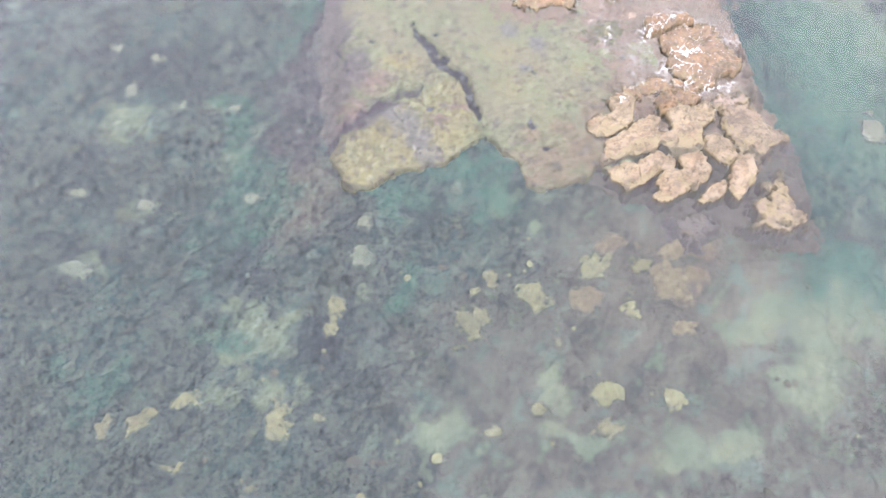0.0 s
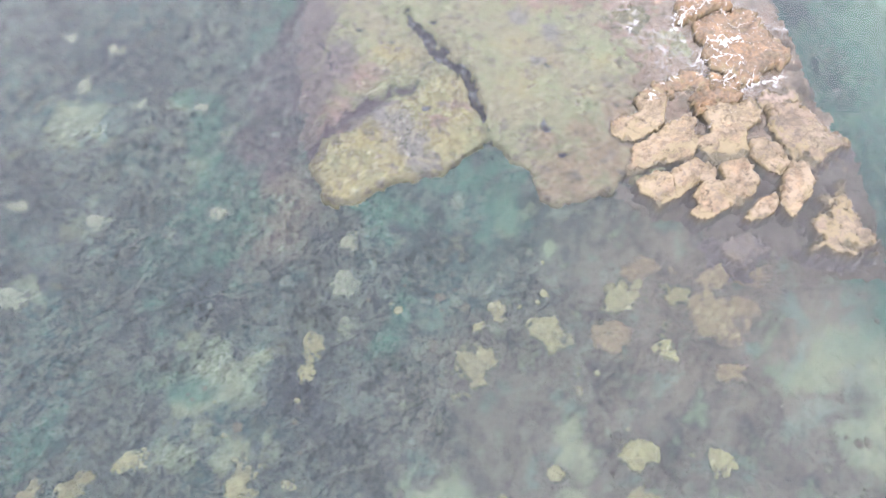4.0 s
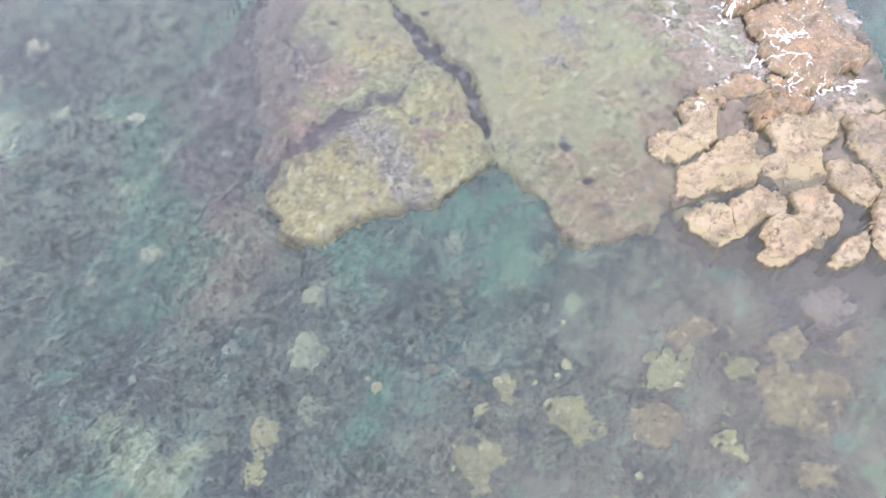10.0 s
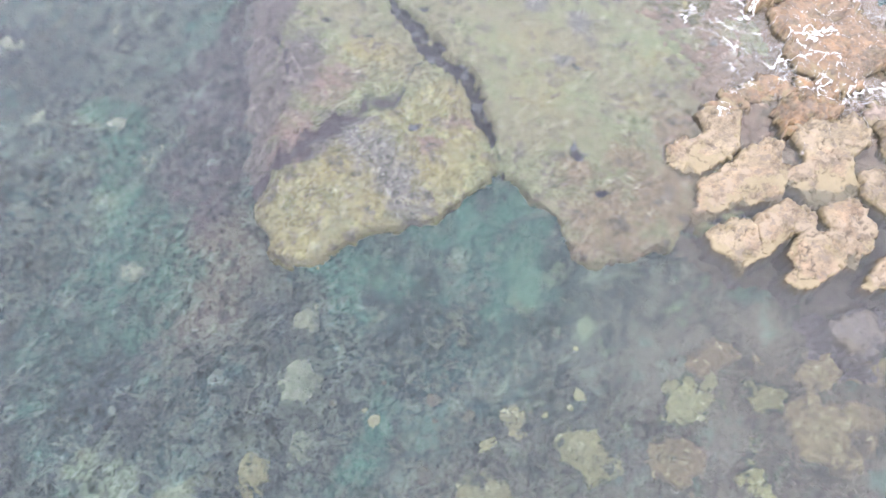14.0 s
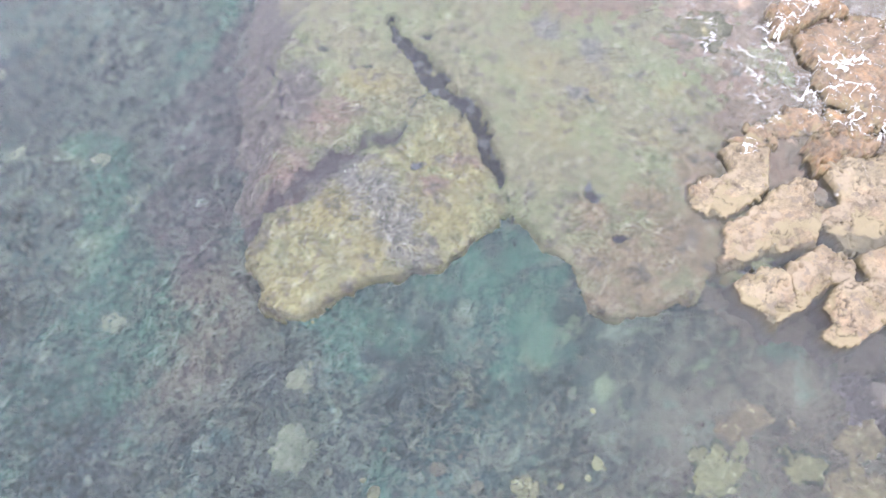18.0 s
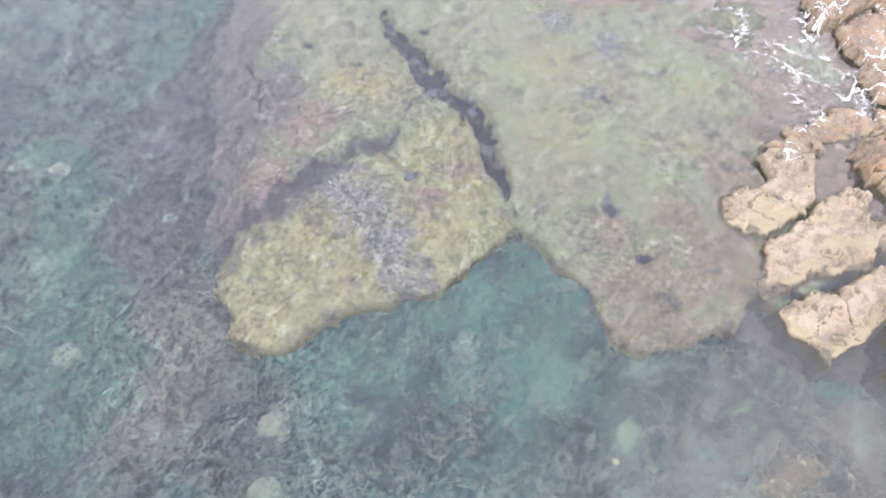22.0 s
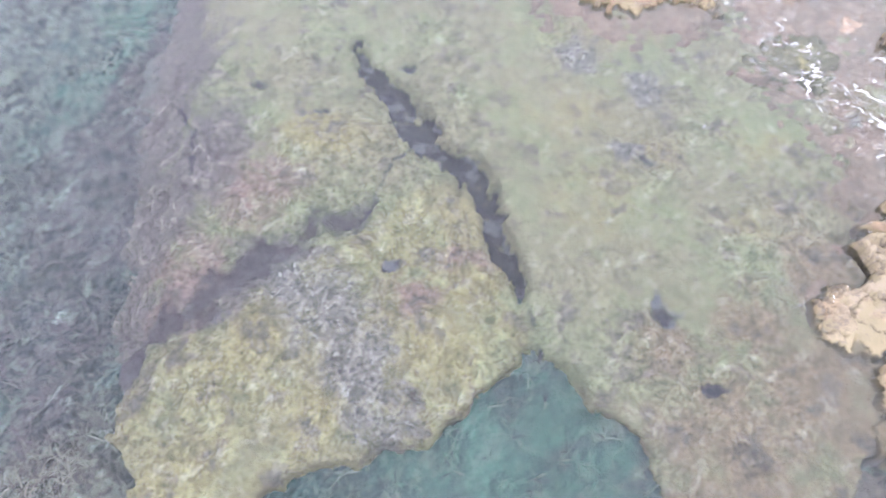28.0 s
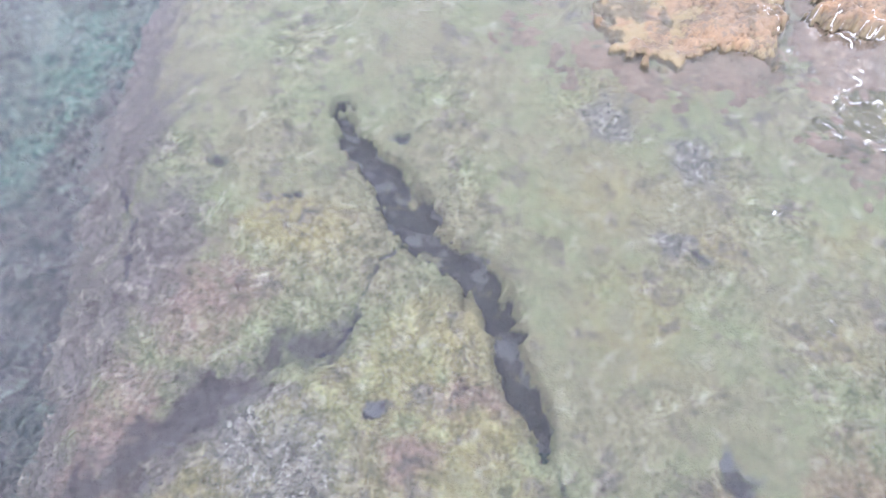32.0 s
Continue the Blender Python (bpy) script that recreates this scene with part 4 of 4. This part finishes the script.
for n, (x, y, rx, ry) in enumerate(BOULDERS):
    ob = stone(x, y, rx, ry, 200 + n * 5.3)
    ob.data.materials.clear()
    ob.data.materials.append(MAT_BOULDER)
    tagged(ob, "brown weed-covered boulder lying under the water", "boulder", "seabed boulders")
    ob.name = "reef_boulder"
for n, (x, y, rx, ry) in enumerate(STONES_PALE):
    ob = stone(x, y, rx, ry, 100 + n * 3.7)
    ob.data.materials[0] = MAT_PALE_STONE
    tagged(ob, "pale grey-green stone lying among dark seaweed", "stone", "seabed stones")


# ---- seaweed and rubble ----
def frond_material(name):
    """Blades from near black to pale, in the tone of the ground they grow on."""
    m = Nodes(name)
    r = m.n.new("ShaderNodeNewGeometry").outputs["Random Per Island"]
    dark = m.mix(m.attr("brown"), (0.026, 0.040, 0.047), (0.060, 0.054, 0.055))
    light = m.mix(m.attr("brown"), (0.085, 0.124, 0.118), (0.155, 0.142, 0.132))
    light = m.mix(m.span(m.attr("teal"), 0.1, 0.8), light, (0.068, 0.145, 0.130))
    light = m.mix(m.span(m.attr("dark"), 0.1, 0.8), light, (0.105, 0.096, 0.116))
    light = m.mix(m.attr("deep"), m.mix(1.0, light, (1.25, 1.22, 1.15), "MULTIPLY"), (0.040, 0.062, 0.080))
    c = m.mix(m.span(r, 0.0, 0.7), dark, light)
    c = m.mix(m.math("MULTIPLY", m.span(r, 0.76, 0.94, 0, 0.9), m.span(m.attr("dark"), 0.1, 0.8, 1.0, 0.5)), c, m.mix(m.attr("brown"), (0.20, 0.25, 0.225), (0.24, 0.23, 0.20)))
    return m.finish(c, 0.7, m.noise(40.0, 3), 0.3, 0.01, 0.25)


def fronds(name, x, y, z, long, wide, blades, mat, label, seed, lean=None, parent=None):
    """Tufts of bent blades, each blade two joined pieces."""
    r = np.random.RandomState(seed)
    n = len(x) * blades
    px, py, pz = (np.repeat(v, blades) for v in (x, y, z))
    turn, tilt = (r.rand(n) * 2 * np.pi if lean is None else lean + 0.5 * r.randn(n)), 0.5 + 0.7 * r.rand(n)
    size = np.repeat(long * (0.5 + r.rand(len(x))), blades) * (0.7 + 0.6 * r.rand(n))
    half = wide * (0.6 + 0.8 * r.rand(n))
    ux, uy = np.cos(turn), np.sin(turn)
    rows = []
    for k, w in ((0.0, 0.7), (0.55, 1.0), (1.0, 0.25)):
        out = size * k * np.sin(tilt) * (0.5 + 0.5 * k)
        up = size * k * np.cos(tilt * (0.6 + 0.5 * k))
        for s in (-1, 1):
            rows.append(np.stack([px + ux * out - s * uy * half * w, py + uy * out + s * ux * half * w, pz + up - 0.01], -1))
    co = np.stack(rows, 1).reshape(-1, 3)
    f = np.arange(n)[:, None] * 6
    faces = np.concatenate([f + np.array([[0, 1, 3, 2]]), f + np.array([[2, 3, 5, 4]])])
    ob = loose_mesh(name, co, faces, mat)
    if parent:
        ob.parent, ob.location = parent, -parent.location
        return tagged(ob, label, kind="stuff")
    return tagged(ob, label, "seaweed", kind="stuff")


MAT_KELP = frond_material("dark_seaweed")
rng = np.random.RandomState(77)
sx, sy = rng.uniform(-15, 13, 72000), rng.uniform(-11.5, 11, 72000)
grown = tints(sx, sy)
free = (grown["sand"] + 0.6 * fbm(sx, sy, 0.9, 33, 4) < 0.34) & (rng.rand(len(sx)) < grown["rough"] * (1 - 0.45 * grown["brown"]) * (1 - 0.4 * grown["brown"] * smooth(0.5, 3.5, sx)) * (1 - 0.7 * grown["teal"]))
free &= inside_by(REEF, sx, sy) < 0.1
sx, sy = sx[free], sy[free]
weed = fronds("seaweed", sx, sy, bottom(sx, sy), 0.15, 0.0065, 6, MAT_KELP, "dark seaweed tufts growing on the seabed", 78)
for key in ("brown", "teal", "dark", "deep"):
    weed.data.attributes.new(key, "FLOAT", "POINT").data.foreach_set("value", np.repeat(grown[key][free], 36).astype(np.float32))


def fringe(stone_object, x, y, rx, ry, seed):
    """Weed growing round the foot of a stone."""
    r = np.random.RandomState(seed)
    n = int(40 + 90 * (rx + ry))
    a, d = r.rand(n) * 2 * np.pi, 0.95 + 0.16 * r.randn(n)
    fx, fy = x + rx * d * np.cos(a), y + ry * d * np.sin(a)
    ob = fronds("weed_fringe", fx, fy, bottom(fx, fy) + 0.02, 0.12, 0.006, 4, MAT_KELP, "dark seaweed tufts", seed, parent=stone_object)
    here = tints(fx, fy)
    for key in ("brown", "teal", "dark", "deep"):
        ob.data.attributes.new(key, "FLOAT", "POINT").data.foreach_set("value", np.repeat(here[key], 24).astype(np.float32))


for n, (stone_object, place) in enumerate(zip(STONE_OBJECTS, FRINGED)):
    fringe(stone_object, *place, 900 + n)


def turf():
    """Short turf where the reef is roughest, in the colours of the rock below it."""
    tx, ty = rng.uniform(-6.2, 5, 60000), rng.uniform(-3, 7.5, 60000)
    xs, ys, z, ok, attrs = REEF_GRID
    rough = sum(lookup((xs, ys, attrs[k], ok), tx, ty, 0.0) for k in ("grey", "pink", "mauve", "brown")) + 0.25 * (tx < 0)
    tz = lookup((xs, ys, z, ok), tx, ty, -9.0)
    ok2 = (tz > -0.7) & (rng.rand(len(tx)) < rough)
    tx, ty, tz = tx[ok2], ty[ok2], tz[ok2]
    ob = fronds("turf_algae", tx, ty, tz, 0.03, 0.006, 4, MAT_SHELF, "short olive and mauve algae turf on the reef", 79)
    for key, values in attrs.items():
        at = np.repeat(lookup((xs, ys, values, ok), tx, ty, 0.0), 24)
        ob.data.attributes.new(key, "FLOAT", "POINT").data.foreach_set("value", at.astype(np.float32))


turf()


def rubble(count, mat, seed, label):
    """Broken stones strewn over the seabed, joined."""
    r = np.random.RandomState(seed)
    x, y = r.uniform(-7, 9, count), r.uniform(-11, -3.8, count)
    ok = (inside_by(REEF, x, y) < -0.1) & (fbm(x, y, 0.5, 95) > 0.02)
    x, y = x[ok], y[ok]
    bm = bmesh.new()
    bmesh.ops.create_icosphere(bm, subdivisions=2, radius=1)
    ball = np.array([v.co[:] for v in bm.verts])
    tris = np.array([[v.index for v in f.verts] for f in bm.faces])
    bm.free()
    co, faces = [], []
    for n, (px, py) in enumerate(zip(x, y)):
        s = 0.04 + 0.09 * r.rand() ** 2.5
        k = 1 + 0.9 * fbm(ball[:, 0] + 3 * ball[:, 2] + n, ball[:, 1] - 2 * ball[:, 2], 1.1, 96, 3)
        a = r.rand() * 6.28
        p = ball * k[:, None] * (s * (0.7 + 0.8 * r.rand()), s, 0.55 * s)
        co.append(np.stack([p[:, 0] * np.cos(a) - p[:, 1] * np.sin(a) + px, p[:, 0] * np.sin(a) + p[:, 1] * np.cos(a) + py, p[:, 2]], -1))
        faces.append(tris + n * len(ball))
    co = np.concatenate(co)
    co[:, 2] += np.repeat(bottom(x, y), len(ball)) + 0.02
    return tagged(loose_mesh("rubble", co, np.concatenate(faces), mat), label, "rubble", kind="stuff")


rubble(60, MAT_STONE, 91, "small algae-covered stones strewn over the seabed")
rubble(300, MAT_RUBBLE, 93, "dark weedy rubble strewn over the seabed")
